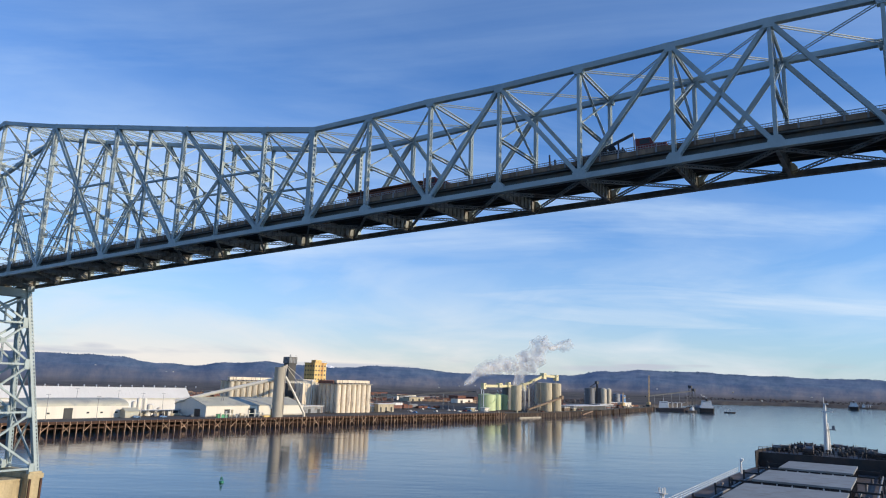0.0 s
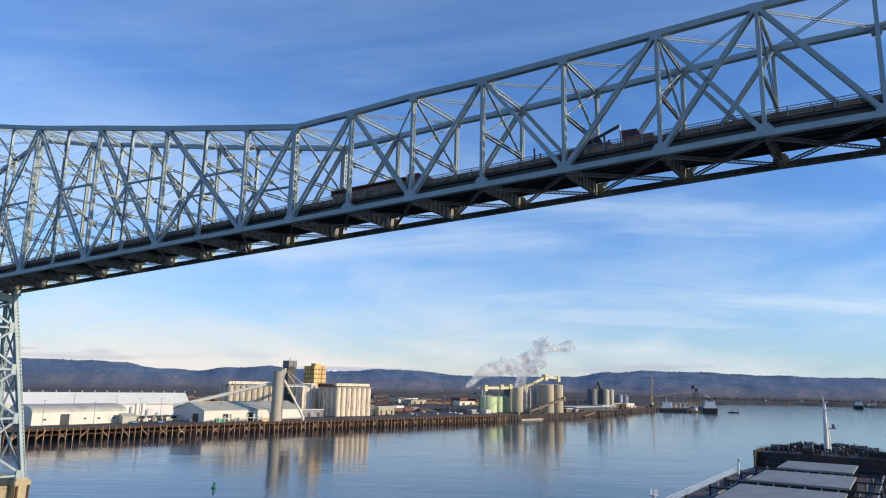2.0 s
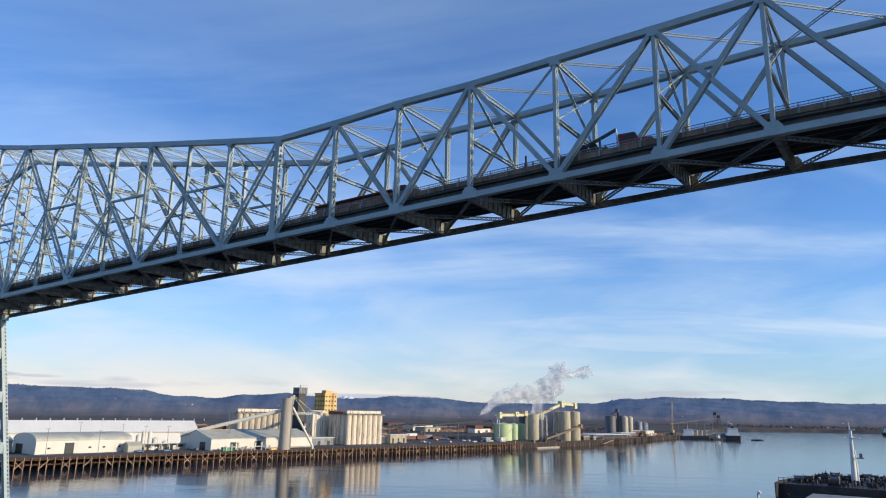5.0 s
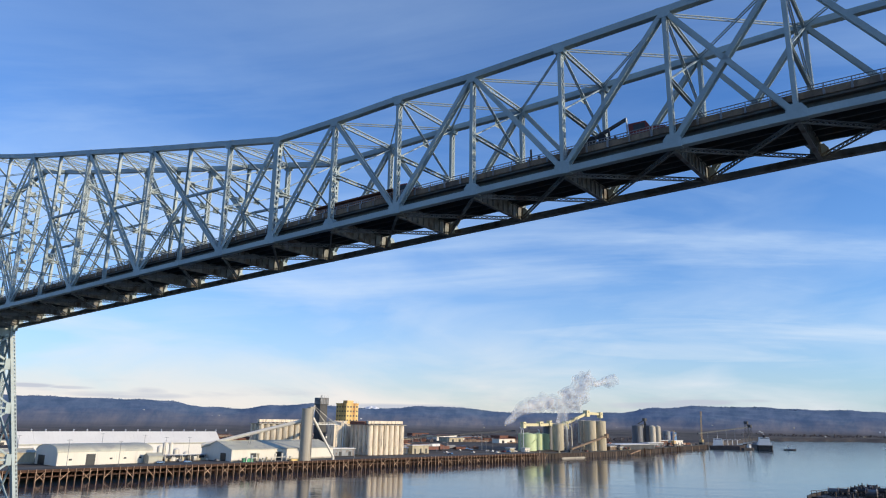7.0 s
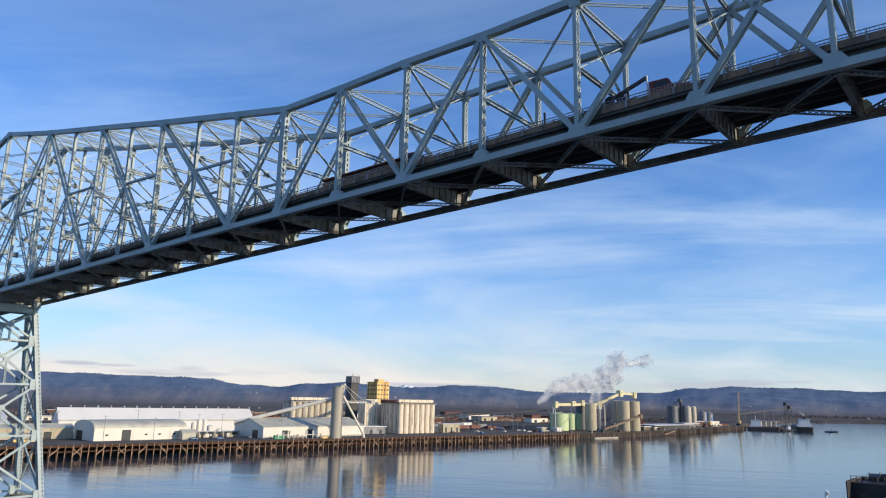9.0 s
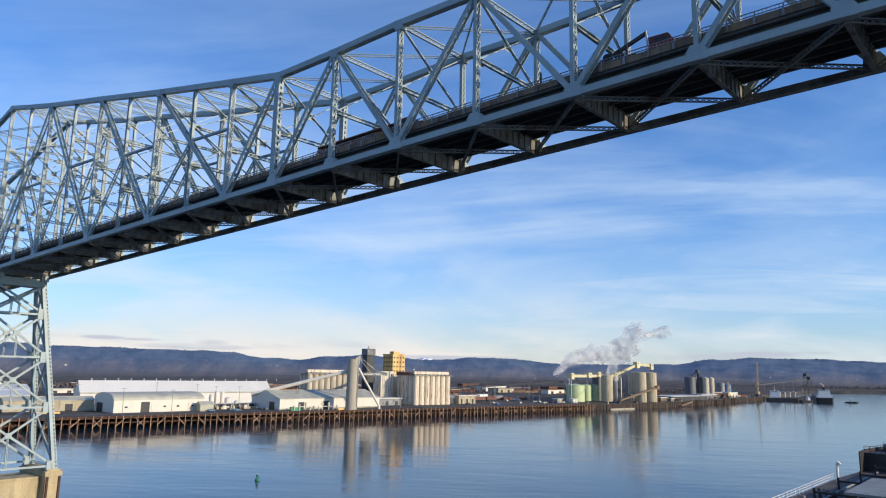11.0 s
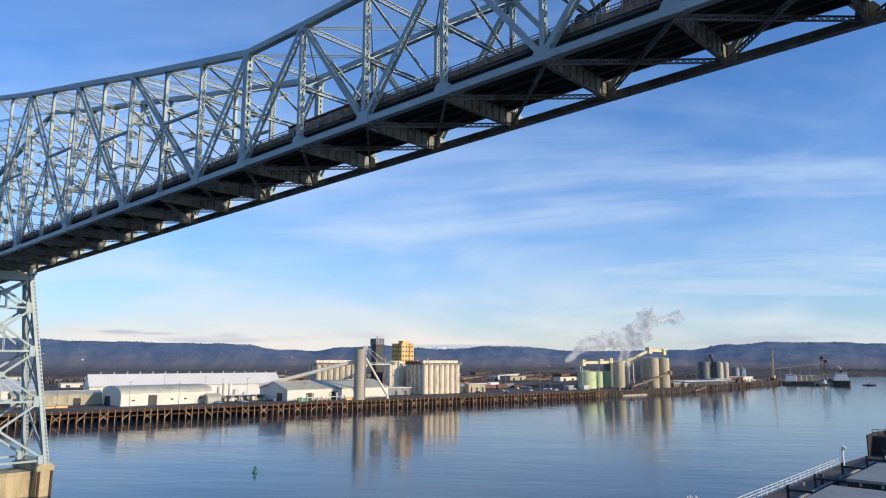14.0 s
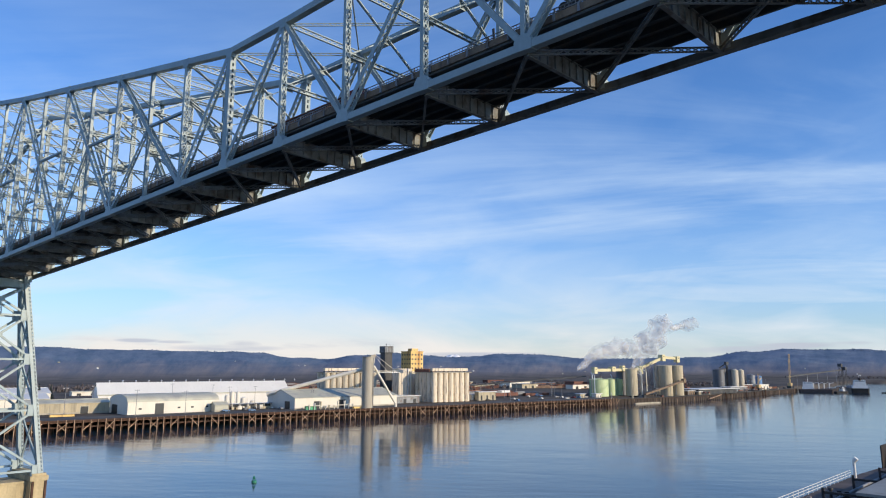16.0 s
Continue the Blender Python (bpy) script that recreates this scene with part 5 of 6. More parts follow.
vessel(895, 1525, 80, 19, 6.0, 62, "distant dark bulk carrier at anchor, seen end on", SHIP_DARK, -0.40, 9, name="anchored_ship")
vessel(995, 1630, 34, 9, 2.4, -26, "far rust-brown freighter at anchor", SHIP_RED, -0.36, 7, name="anchored_ship", derricks=3)

buoy = thing("river_buoy", pose(-67.5, 221.5, 0, 3, -2, 0) @ Matrix.Scale(0.62, 4), "green lateral buoy floating on the river", "buoy")
part("float", Build().tube((0, 0, -0.6), (0, 0, 0.75), 1.15, 1.15, 18).tube((0, 0, 0.75), (0, 0, 1.0), 1.15, 0.8, 18), BUOY_GREEN, buoy)
b = Build()
for k in range(4):
    a0 = math.pi / 4 + k * math.pi / 2
    b.beam((0.8 * math.cos(a0), 0.8 * math.sin(a0), 0.9), (0.3 * math.cos(a0), 0.3 * math.sin(a0), 3.0), X, 0.1, 0.1)
part("frame", b, BUOY_GREEN, buoy)
part("day_board", Build().box(-0.55, -0.03, 1.5, 0.55, 0.03, 2.6).box(-0.03, -0.55, 1.5, 0.03, 0.55, 2.6), BUOY_GREEN, buoy)
part("lantern", Build().tube((0, 0, 3.0), (0, 0, 3.45), 0.16, 0.12, 10), GALV, buoy)


# ---- yard clutter ----
def quay_clutter():
    """Tanks on skids, crates, bollards and poles along the far quay."""
    random.seed(44)
    drum = Build().tube((0, 0, 0.3), (0, 0, 2.1), 0.8, None, 10).box(-1, -1, 0, 1, 1, 0.3).mesh("storage_drum", SILO_BEIGE)
    for k in range(22):
        x = random.uniform(410, 830)
        m_ = wharf(x, quay_y(x) + random.uniform(1.5, 7), 5.05, random.uniform(0, 90))
        pick = k % 4
        if pick == 0:
            ob = new("storage_drum", drum)
            ob.matrix_world = m_
            tagged(ob, "pale round storage drum on a skid by the quay edge", "drum", "drums on the quay")
        elif pick == 1:
            ob = thing("steel_crate", m_, "rusty steel crate standing on the quay", "crate", "crates on the quay")
            w, h = random.uniform(2.5, 5), random.uniform(1.4, 2.6)
            part("box", Build().box(-w / 2, -1.1, 0.12, w / 2, 1.1, h), random.choice((RUST, MID_STEEL, DARK_STEEL)), ob)
            part("skid", Build().box(-w / 2, -0.9, 0, w / 2, -0.7, 0.12).box(-w / 2, 0.7, 0, w / 2, 0.9, 0.12), TIMBER, ob)
        elif pick == 2:
            ob = thing("mooring_dolphin", wharf(x, quay_y(x) - 2.2, 0), "cluster of dark timber piles off the quay", "dolphin", "mooring dolphins")
            for dx, dy in ((-0.4, 0), (0.4, 0.1), (0, -0.5), (0, 0.5)):
                part("post", Build().tube((dx * 2.2, dy * 2.2, -4), (dx, dy, random.uniform(5.2, 6.4)), 0.26, 0.22, 7), TIMBER, ob)
            part("lashing", Build().tube((0, 0, 4.6), (0, 0, 4.9), 0.78, None, 10), DARK_STEEL, ob)
        else:
            ob = thing("pipe_stand", m_, "grey pipe stand with a bent riser", "pipe stand", "pipe stands on the quay")
            h = random.uniform(2.5, 6)
            part("riser", Build().tube((0, 0, 0), (0, 0, h), 0.22, None, 8).tube((0, 0, h), (1.8, 0, h + 0.6), 0.22, None, 8), random.choice((GALV, WALL_WHITE, MID_STEEL)), ob)
            part("brace", Build().beam((-1.2, 0, 0), (0, 0, h * 0.7), Y, 0.14, 0.14), MID_STEEL, ob)


quay_clutter()


def light_pole(x, y, h):
    ob = thing("light_pole", wharf(x, y), "slim grey yard light pole with a cross arm", "light pole", "yard light poles")
    part("shaft", Build().tube((0, 0, 0), (0, 0, h), 0.16, 0.09, 8), MID_STEEL, ob)
    part("cross_arm", Build().box(-1.1, -0.06, h - 0.4, 1.1, 0.06, h - 0.25), MID_STEEL, ob)
    for sgn in (-1, 1):
        part("lamp_head", Build().box(sgn * 1.0 - 0.28, -0.2, h - 0.6, sgn * 1.0 + 0.28, 0.2, h - 0.4), GALV, ob)


for x, y, h in ((20, 12, 14), (46, 12, 13), (70, 10, 15), (-10, 40, 15), (52, 60, 16), (78, 62, 15), (100, 46, 14), (8, 62, 15), (205, 12, 10), (300, 20, 10), (330, 60, 12), (350, 20, 10), (380, 40, 12), (-40, 14, 12), (500, 12, 12), (560, 18, 11), (620, 30, 12), (700, 44, 12), (760, 56, 12)):
    light_pole(x, y, h)


def car(x, y, turn_by, mat, txt):
    ob = thing("parked_car", wharf(x, y, YARD + 0.06, turn_by), txt + " car parked in the yard", "car", "parked cars")
    part("body", Build().prism([(-2.1, 0.35), (2.1, 0.35), (2.15, 0.8), (1.2, 0.95), (0.6, 1.45), (-1.3, 1.45), (-1.9, 0.95), (-2.15, 0.85)], -0.85, 0.85), mat, ob)
    part("glass", Build().prism([(1.08, 0.96), (0.56, 1.40), (-1.24, 1.40), (-1.72, 0.96)], -0.87, 0.87), GLASS_DARK, ob)
    for wx in (-1.3, 1.3):
        for wy in (-0.8, 0.8):
            part("wheel", Build().tube((wx, wy - 0.12, 0.33), (wx, wy + 0.12, 0.33), 0.33, None, 10), BLACK, ob)


random.seed(31)
CAR_COLOURS = ((WALL_WHITE, "white"), (MID_STEEL, "grey"), (RED, "red"), (BLUE_PAINT, "blue"), (SHIP_DARK, "black"), (WALL_WHITE, "white"))
for k in range(34):
    mat, txt = random.choice(CAR_COLOURS)
    x = random.choice((random.uniform(-60, 14), random.uniform(72, 108), random.uniform(280, 395), random.uniform(280, 395), random.uniform(548, 780)))
    y = random.uniform(12, 60) if x < 270 else (random.uniform(8, 90) if x < 400 else quay_y(x) + random.uniform(3, 10))
    car(x, y, random.choice((0, 90, 4, 86, 180)), mat, txt)


def stack(x, y, w, d, h, mat, txt, name, category, turn_by=0.0):
    """A stack of crosswise bundles with gaps between the courses."""
    ob = thing(name, wharf(x, y, YARD + 0.02, turn_by), txt, category)
    rows = max(1, int(h / 1.2))
    n = max(1, int(w / 5))
    me = Build().box(0, 0, 0, w / n - 0.35, d, 1.05).mesh("timber_pack", mat)
    for r in range(rows):
        for i in range(n):
            if rows > 1 and r == rows - 1 and random.random() < 0.3:
                continue
            share("timber_pack", me, ob, pose(i * w / n, random.uniform(-0.2, 0.2), r * 1.2))


random.seed(12)
for k in range(52):
    stack(random.uniform(282, 400), random.uniform(85, 190), random.uniform(12, 34), random.uniform(3, 6), random.uniform(1.4, 3.8), random.choice((RUST, BARK, BARK, BARK, MID_STEEL, TIMBER_PALE)), "long rust-brown stack of bundled timber in the yard", "timber_stack", "timber stack")
stack(118, 8, 7, 2.4, 2.4, GREEN_PAINT, "green waste containers beside the transit shed", "waste_container", "container")
stack(150, 5, 9, 2.4, 2.2, YELLOW, "yellow steel containers beside the transit shed", "yellow_container", "container")
stack(-18, 30, 12, 2, 1.2, YELLOW, "yellow painted barrier blocks near the shed", "barrier", "barrier")
for k, (x, y, r, h) in enumerate(((84, 52, 1.6, 8), (88, 54, 1.3, 10), (91, 52, 1.2, 10), (96, 55, 1.9, 6), (101, 52, 1.7, 4))):
    round_tank("process_vessel", x, y, r, h, WALL_WHITE, "white upright process vessel behind the sheds", dome=0.8, rail=False, seams=2)
low_building(80, 44, 30, 10, 2.4, DARK_STEEL, "low dark equipment shelter beside the process vessels", roof=MID_STEEL, openings=2)




def slope_house(x, y, w, txt, mat):
    ob = thing("hill_house", pose(x, y, ground_z(x, y), 0, 0, random.uniform(0, 90)), txt, "house")
    part("wall", Build().box(-w / 2, -w * 0.35, -2, w / 2, w * 0.35, w * 0.35), mat, ob)
    part("roof", Build().prism([(-w * 0.55, w * 0.35), (w * 0.55, w * 0.35), (0, w * 0.62)], -w * 0.4, w * 0.4), ROOF_GREY, ob)


random.seed(63)
for k in range(30):
    a0, r0 = random.uniform(-44, 30), random.uniform(2000, 2700)
    mat, txt = random.choice(((SHIP_WHITE, "small white house far up the wooded slope"), (SHIP_WHITE, "small white house far up the wooded slope"), (SILO_BEIGE, "small buff house far up the wooded slope")))
    slope_house(r0 * math.sin(radians(a0)), r0 * math.cos(radians(a0)), random.uniform(3.5, 6), txt, mat)

rack = thing("pipe_rack", wharf(78, 40), "white pipe rack with small valves beside the vessels", "pipe rack")
for k in range(7):
    part("frame", Build().box(5.2 * k, 0, 0, 5.2 * k + 0.25, 0.25, 3.4).box(5.2 * k, 2.2, 0, 5.2 * k + 0.25, 2.45, 3.4).box(5.2 * k, 0, 3.1, 5.2 * k + 0.25, 2.45, 3.35), WALL_WHITE, rack)
for k in range(4):
    part("pipe", Build().tube((-0.5, 0.4 + 0.55 * k, 3.55), (32, 0.4 + 0.55 * k, 3.55), 0.16, None, 8), GALV, rack)
random.seed(64)
for k in range(14):
    x, h = random.uniform(0, 31), random.uniform(1.0, 2.6)
    part("pump_box", Build().box(x, -2.0, 0, x + random.uniform(0.8, 2.2), -0.6, h), random.choice((WALL_WHITE, MID_STEEL, SILO_BEIGE)), rack)
sp_ = thing("loading_pipework", wharf(146, 6), "pale pipework and hoppers at the foot of the transit shed", "pipework")
random.seed(65)
for k in range(12):
    x, h = -26 + k * 3.4 + random.uniform(-1, 1), random.uniform(2.0, 5.6)
    if 7 < x < 19:
        continue
    part("hopper", Build().tube((x, 1.5, h * 0.45), (x, 1.5, h), 0.4, 0.8, 8).tube((x, 1.5, 0), (x, 1.5, h * 0.45), 0.25, 0.3, 8), random.choice((WALL_WHITE, SILO_BEIGE, GALV)), sp_)
part("pipe", Build().tube((-27, 1.5, 2.4), (6, 1.5, 2.4), 0.22, None, 8), WALL_WHITE, sp_)


def trailer(x, y, turn_by, mat, txt):
    ob = thing("box_trailer", wharf(x, y, YARD + 0.05, turn_by), txt + " box trailer parked in the yard", "trailer", "parked trailers")
    part("box", Build().box(-6.5, -1.25, 1.15, 6.5, 1.25, 3.9), mat, ob)
    part("underframe", Build().box(-6.3, -0.5, 0.8, 6.3, 0.5, 1.15).box(3.6, -0.9, 0, 3.8, -0.7, 0.85).box(3.6, 0.7, 0, 3.8, 0.9, 0.85), DARK_STEEL, ob)
    for wx in (-5.2, -4.0):
        for wy in (-0.95, 0.95):
            part("wheel", Build().tube((wx, wy - 0.2, 0.5), (wx, wy + 0.2, 0.5), 0.5, None, 10), BLACK, ob)


random.seed(52)
for k in range(16):
    mat, txt = random.choice(((SHIP_WHITE, "white"), (MID_STEEL, "grey"), (MID_STEEL, "grey"), (RUST, "rust-red")))
    trailer(random.uniform(284, 398), random.uniform(60, 130), random.choice((0, 5, 90, 178)), mat, txt)
for k in range(44):
    stack(random.uniform(150, 640), random.uniform(200, 460), random.uniform(24, 60), random.uniform(4, 8), random.uniform(2.4, 5.0), random.choice((RUST, BARK, RUST, TIMBER_PALE)), "long dark red-brown row of stacked timber on the plain", "timber_row", "timber stack", random.choice((0, -20, -40)))
for k in range(16):
    sx = random.uniform(640, 825)
    stack(sx, quay_y(sx + 8) + random.uniform(4, 16), random.uniform(5, 12), random.uniform(3, 5), random.uniform(1.4, 4.0), random.choice((BARK, RUST, MID_STEEL, TIMBER_PALE)), "brown stack of stores on the far quay", "quay_stack", "stack")


# ---- trees on the plain and along the foot of the hills ----
def tree_belt(name, label, spots, mat, h, seed):
    random.seed(seed)
    b = Build()
    for x, y, z in spots:
        hh = h * random.uniform(0.55, 1.25)
        for c in range(6):
            b.blob((x + random.uniform(-0.45, 0.45) * hh, y + random.uniform(-0.3, 0.3) * hh, z + hh * random.uniform(0.25, 0.85)), hh * random.uniform(0.12, 0.24), 1.5, seed=random.random() * 50, rough=1.2, rings=4, sides=5)
    tagged(part(name, b, mat), label, "trees", kind="stuff")


random.seed(77)
spots = []
for k in range(1500):
    a0 = random.uniform(-50, 14)
    r0 = random.uniform(820, 1080) + max(0, a0 + 10) * 14
    px_, py_ = r0 * math.sin(radians(a0)), r0 * math.cos(radians(a0))
    spots.append((px_, py_, ground_z(px_, py_) - 1))
tree_belt("bare_woodland", "brown leafless winter trees along the foot of the hills", spots, FOLIAGE, 4.6, 5)
random.seed(78)
spots = []
for k in range(800):
    a0 = random.uniform(19, 60)
    r0 = random.uniform(1960, 2150) + (80 if a0 > 30 else 0)
    px_, py_ = r0 * math.sin(radians(a0)), r0 * math.cos(radians(a0))
    spots.append((px_, py_, max(2.0, ground_z(px_, py_)) - 1))
tree_belt("bare_woodland", "brown leafless trees along the far river bank", spots, FOLIAGE, 4.2, 6)


def ridge_firs():
    """Small conifers along the skyline, coloured with the slopes' painted haze."""
    random.seed(91)
    b = Build()
    for k in range(2600):
        a0 = random.uniform(-46, 40)
        if noise.noise(Vector((a0 * 0.9, 0, 2))) < -0.12 and random.random() < 0.75:
            continue
        r0 = random.uniform(3990, 4080)
        x, y = r0 * math.sin(radians(a0)), r0 * math.cos(radians(a0))
        z, h = ground_z(x, y), random.uniform(1.5, 3.6) * (0.6 + 0.6 * abs(noise.noise(Vector((a0 * 3, 7, 2)))) * 2)
        b.blob((x, y, z + h * 0.2), h * random.uniform(0.7, 1.2), 0.9, seed=k * 0.37, rough=0.9, rings=4, sides=5)
    tagged(part("ridge_woodland", b, GROUND), "haze-tinted conifers along the skyline of the hills", "trees", kind="stuff")


ridge_firs()


def snow_peak():
    """A far white mountain that just clears the hills."""
    SNOW = material("snow", (0.86, 0.85, 0.84), 0.8, 0, 0.06, 0.01, 0.05, bump=0)
    b, n, m_ = Build(), 12, 26
    vs = []
    for i in range(n + 1):
        for j in range(m_):
            a0, k = 2 * math.pi * j / m_, i / n
            rr = 165 * k
            x, y = rr * math.cos(a0), rr * math.sin(a0) * 0.6
            h = 101 * (1 - k ** 1.7) + 15 * noise.fractal(Vector((x / 22, y / 22, 4.0)), 0.9, 2.0, 5) * (0.3 + k)
            vs.append((x, y, h))
    fs = [(i * m_ + j, (i + 1) * m_ + j, (i + 1) * m_ + (j + 1) % m_, i * m_ + (j + 1) % m_) for i in range(n) for j in range(m_)]
    b.add(vs, fs, True)
    ob = part("snow_mountain", b, SNOW)
    a0 = radians(-9.6)
    ob.matrix_world = pose(4760 * math.sin(a0), 4760 * math.cos(a0), 16)
    tagged(ob, "distant snow-covered mountain showing over the hills", "mountain")


snow_peak()


def fir(x, y, h, seed):
    ob = thing("fir_tree", wharf(x, y), "dark evergreen tree standing among the warehouses", "tree")
    part("trunk", Build().tube((0, 0, 0), (0, 0, h * 0.9), 0.3, 0.06, 6), BARK, ob)
    random.seed(seed)
    b = Build()
    for k in range(46):
        z = h * (0.12 + 0.86 * k / 46)
        w = (1 - z / h) * h * 0.24 + 0.25
        for j in range(4):
            a0 = random.uniform(0, 6.28)
            tip = Vector((math.cos(a0) * w, math.sin(a0) * w, z - w * 0.25))
            side = Vector((-math.sin(a0), math.cos(a0), 0)) * (0.35 * w + 0.1)
            b.add([(0, 0, z + 0.3), tuple(tip * 1 + side * 0.3), tuple(tip), tuple(tip - side * 0.3), tuple(Vector((tip.x * .5, tip.y * .5, z)) - side), tuple(Vector((tip.x * .5, tip.y * .5, z)) + side)], [(0, 5, 1, 2), (0, 2, 3, 4)])
    part("crown", b, FIR, ob)


for k, (x, y, h) in enumerate(((-12, 180, 13), (-24, 186, 11), (-60, 190, 12), (-75, 184, 10), (-6, 176, 15), (2, 181, 14), (-100, 200, 12), (-110, 195, 14), (190, 210, 10))):
    fir(x, y, h, k)

# ---- steam over the works ----
steam_mat = bpy.data.materials.new("steam")
steam_mat.use_nodes = True
n_, l_ = steam_mat.node_tree.nodes, steam_mat.node_tree.links
n_.clear()
sn, sr, sg = n_.new("ShaderNodeTexNoise"), n_.new("ShaderNodeMapRange"), n_.new("ShaderNodeNewGeometry")
sn.inputs["Scale"].default_value, sn.inputs["Detail"].default_value = 0.05, 7
sr.inputs[1].default_value, sr.inputs[2].default_value, sr.inputs[3].default_value, sr.inputs[4].default_value = 0.34, 0.72, 0.04, 0.38
l_.new(sg.outputs["Position"], sn.inputs["Vector"])
l_.new(sn.outputs[0], sr.inputs[0])
clear_, dif, tra, both, mix_, out_ = (n_.new(k) for k in ("ShaderNodeBsdfTransparent", "ShaderNodeBsdfDiffuse", "ShaderNodeBsdfTranslucent", "ShaderNodeMixShader", "ShaderNodeMixShader", "ShaderNodeOutputMaterial"))
dif.inputs[0].default_value = tra.inputs[0].default_value = (0.80, 0.80, 0.80, 1)
l_.new(dif.outputs[0], both.inputs[1])
l_.new(tra.outputs[0], both.inputs[2])
l_.new(sr.outputs[0], mix_.inputs[0])
l_.new(clear_.outputs[0], mix_.inputs[1])
l_.new(both.outputs[0], mix_.inputs[2])
l_.new(mix_.outputs[0], out_.inputs[0])


def plume(path, label, seed):
    """Nested thin shells, so that the steam thins out towards its edge."""
    outer = None
    for size, voxel in ((1.22, 1.6), (0.95, 1.5), (0.64, 1.4)):
        random.seed(seed)
        b = Build()
        for (p, r0), (q, r1) in zip(path, path[1:]):
            p, q = wharf_point(*p), wharf_point(*q)
            n = max(2, int((q - p).length / (0.17 * (r0 + r1) / 2)))
            for i in range(n):
                k = i / n
                r = r0 + (r1 - r0) * k
                c = p.lerp(q, k) + Vector((random.uniform(-.6, .6) * r, random.uniform(-.6, .6) * r, random.uniform(-.5, .5) * r))
                b.blob(c, size * r * random.uniform(0.30, 0.72), 0.9, seed=random.random() * 90, rough=0.8, rings=7, sides=11)
        ob = part("steam_plume" if outer is None else "steam_core", b, steam_mat, outer)
        rm = ob.modifiers.new("merge", "REMESH")
        rm.mode, rm.voxel_size, rm.use_smooth_shade = "VOXEL", voxel, True
        sm = ob.modifiers.new("soften", "SMOOTH")
        sm.iterations = 16
        ob.visible_shadow = False
        if outer is None:
            outer = tagged(ob, label, "steam", kind="stuff") or ob


plume([((512, 140, 28), 1.6), ((523, 140, 36), 5.0), ((537, 140, 44), 8.5), ((560, 140, 52), 11), ((588, 140, 58), 11), ((618, 140, 54), 9)], "white steam drifting from a low stack", 3)
plume([((620, 140, 34), 7.0), ((632, 140, 50), 14), ((644, 140, 63), 17), ((655, 140, 74), 19), ((664, 140, 84), 15)], "billowing pale steam cloud over the works", 8)
plume([((690, 140, 82), 3.5), ((712, 140, 85), 5.0), ((737, 140, 90), 10), ((753, 140, 88), 5)], "thin detached puff of grey steam", 5)


# ---- log trucks on the bridge ----
def log_truck(s, lane, loaded, label):
    z = chord_z(s) + 2.2
    ob = thing("log_truck", BRIDGE @ pose(s, lane, z, 0, math.degrees(math.atan(-0.046)), 0), label, "truck", "trucks on the bridge")
    part("chassis", Build().box(-17.5, -0.45, 0.75, 2.2, 0.45, 1.05), DARK_STEEL, ob)
    cab = part("cab", Build().prism([(-1.6, 0.8), (2.6, 0.8), (2.7, 1.7), (0.9, 1.95), (0.5, 2.85), (-1.6, 2.95)], -1.15, 1.15), RED, ob, "red truck cab with a long bonnet")
    part("windscreen", Build().beam((0.84, 0, 2.1), (0.56, 0, 2.75), Y, 1.9, 0.06), GLASS_DARK, cab)
    for sgn in (-1, 1):
        part("window", Build().box(-1.0, sgn * 1.155 - 0.02, 2.0, 0.4, sgn * 1.155 + 0.02, 2.65), GLASS_DARK, cab)
    for sgn in (-1, 1):
        part("exhaust_stack", Build().tube((-1.8, sgn, 1.0), (-1.8, sgn, 3.9), 0.1, None, 8), GALV, ob)
    for wx in (1.6, -3.2, -4.5, -14.4, -15.7):
        for wy in (-0.95, 0.95):
            part("wheel", Build().tube((wx, wy - 0.22, 0.52), (wx, wy + 0.22, 0.52), 0.52, None, 14), BLACK, ob)
    for sx in (-4.0, -14.5):
        part("bunk", Build().box(sx - 0.15, -1.25, 1.05, sx + 0.15, 1.25, 1.35).box(sx - 0.12, -1.3, 1.3, sx + 0.12, -1.15, 2.9).box(sx - 0.12, 1.15, 1.3, sx + 0.12, 1.3, 2.9), DARK_STEEL, ob)
    random.seed(int(abs(s)))
    if loaded:
        for r in range(3):
            for c in range(5 - (r > 1)):
                y, zz, rr = -0.95 + c * 0.47 + 0.2 * (r % 2), 1.62 + r * 0.46, random.uniform(0.19, 0.26)
                lg_ = part("log", Build().tube((-17.6 + random.uniform(-.7, .5), y, zz), (-2.2, y, zz), rr, rr * 0.85, 9), BARK, ob)
                part("log_end", Build().tube((-2.25, y, zz), (-2.15, y, zz), rr * 0.8, None, 9), ORANGE, lg_, "pale orange sawn log end")
    else:
        part("folded_trailer", Build().box(-9.5, -1.1, 1.4, -3.2, 1.1, 1.7).beam((-9, 0, 1.8), (-2.0, 0, 4.2), Y, 0.35, 0.35), DARK_STEEL, ob, "trailer folded on the truck with its pole raised")
        for wx in (-5, -6.3):
            for wy in (-0.95, 0.95):
                part("wheel", Build().tube((wx, wy - 0.22, 2.1), (wx, wy + 0.22, 2.1), 0.52, None, 14), BLACK, ob)


log_truck(-55.0, 4.0, True, "red log truck with a full load of dark logs")
log_truck(-20.0, 4.0, False, "red log truck running empty with its trailer folded")

# ---- the ship under the walk: x to starboard, y forward ----
ship = thing("bulk_carrier", pose(3.2, 4.6, 0, 0, 0, -33.3), "dark bulk carrier foredeck with grey hatch covers and white mast", "ship")
CL, HALF, DECK, FORE = -15.8, 15.5, 15.4, 18.7


def hull_half(y):
    if y < 150:
        return HALF
    k = (y - 150) / 56
    return HALF * math.sqrt(max(0.0, 1 - k ** 2.4))


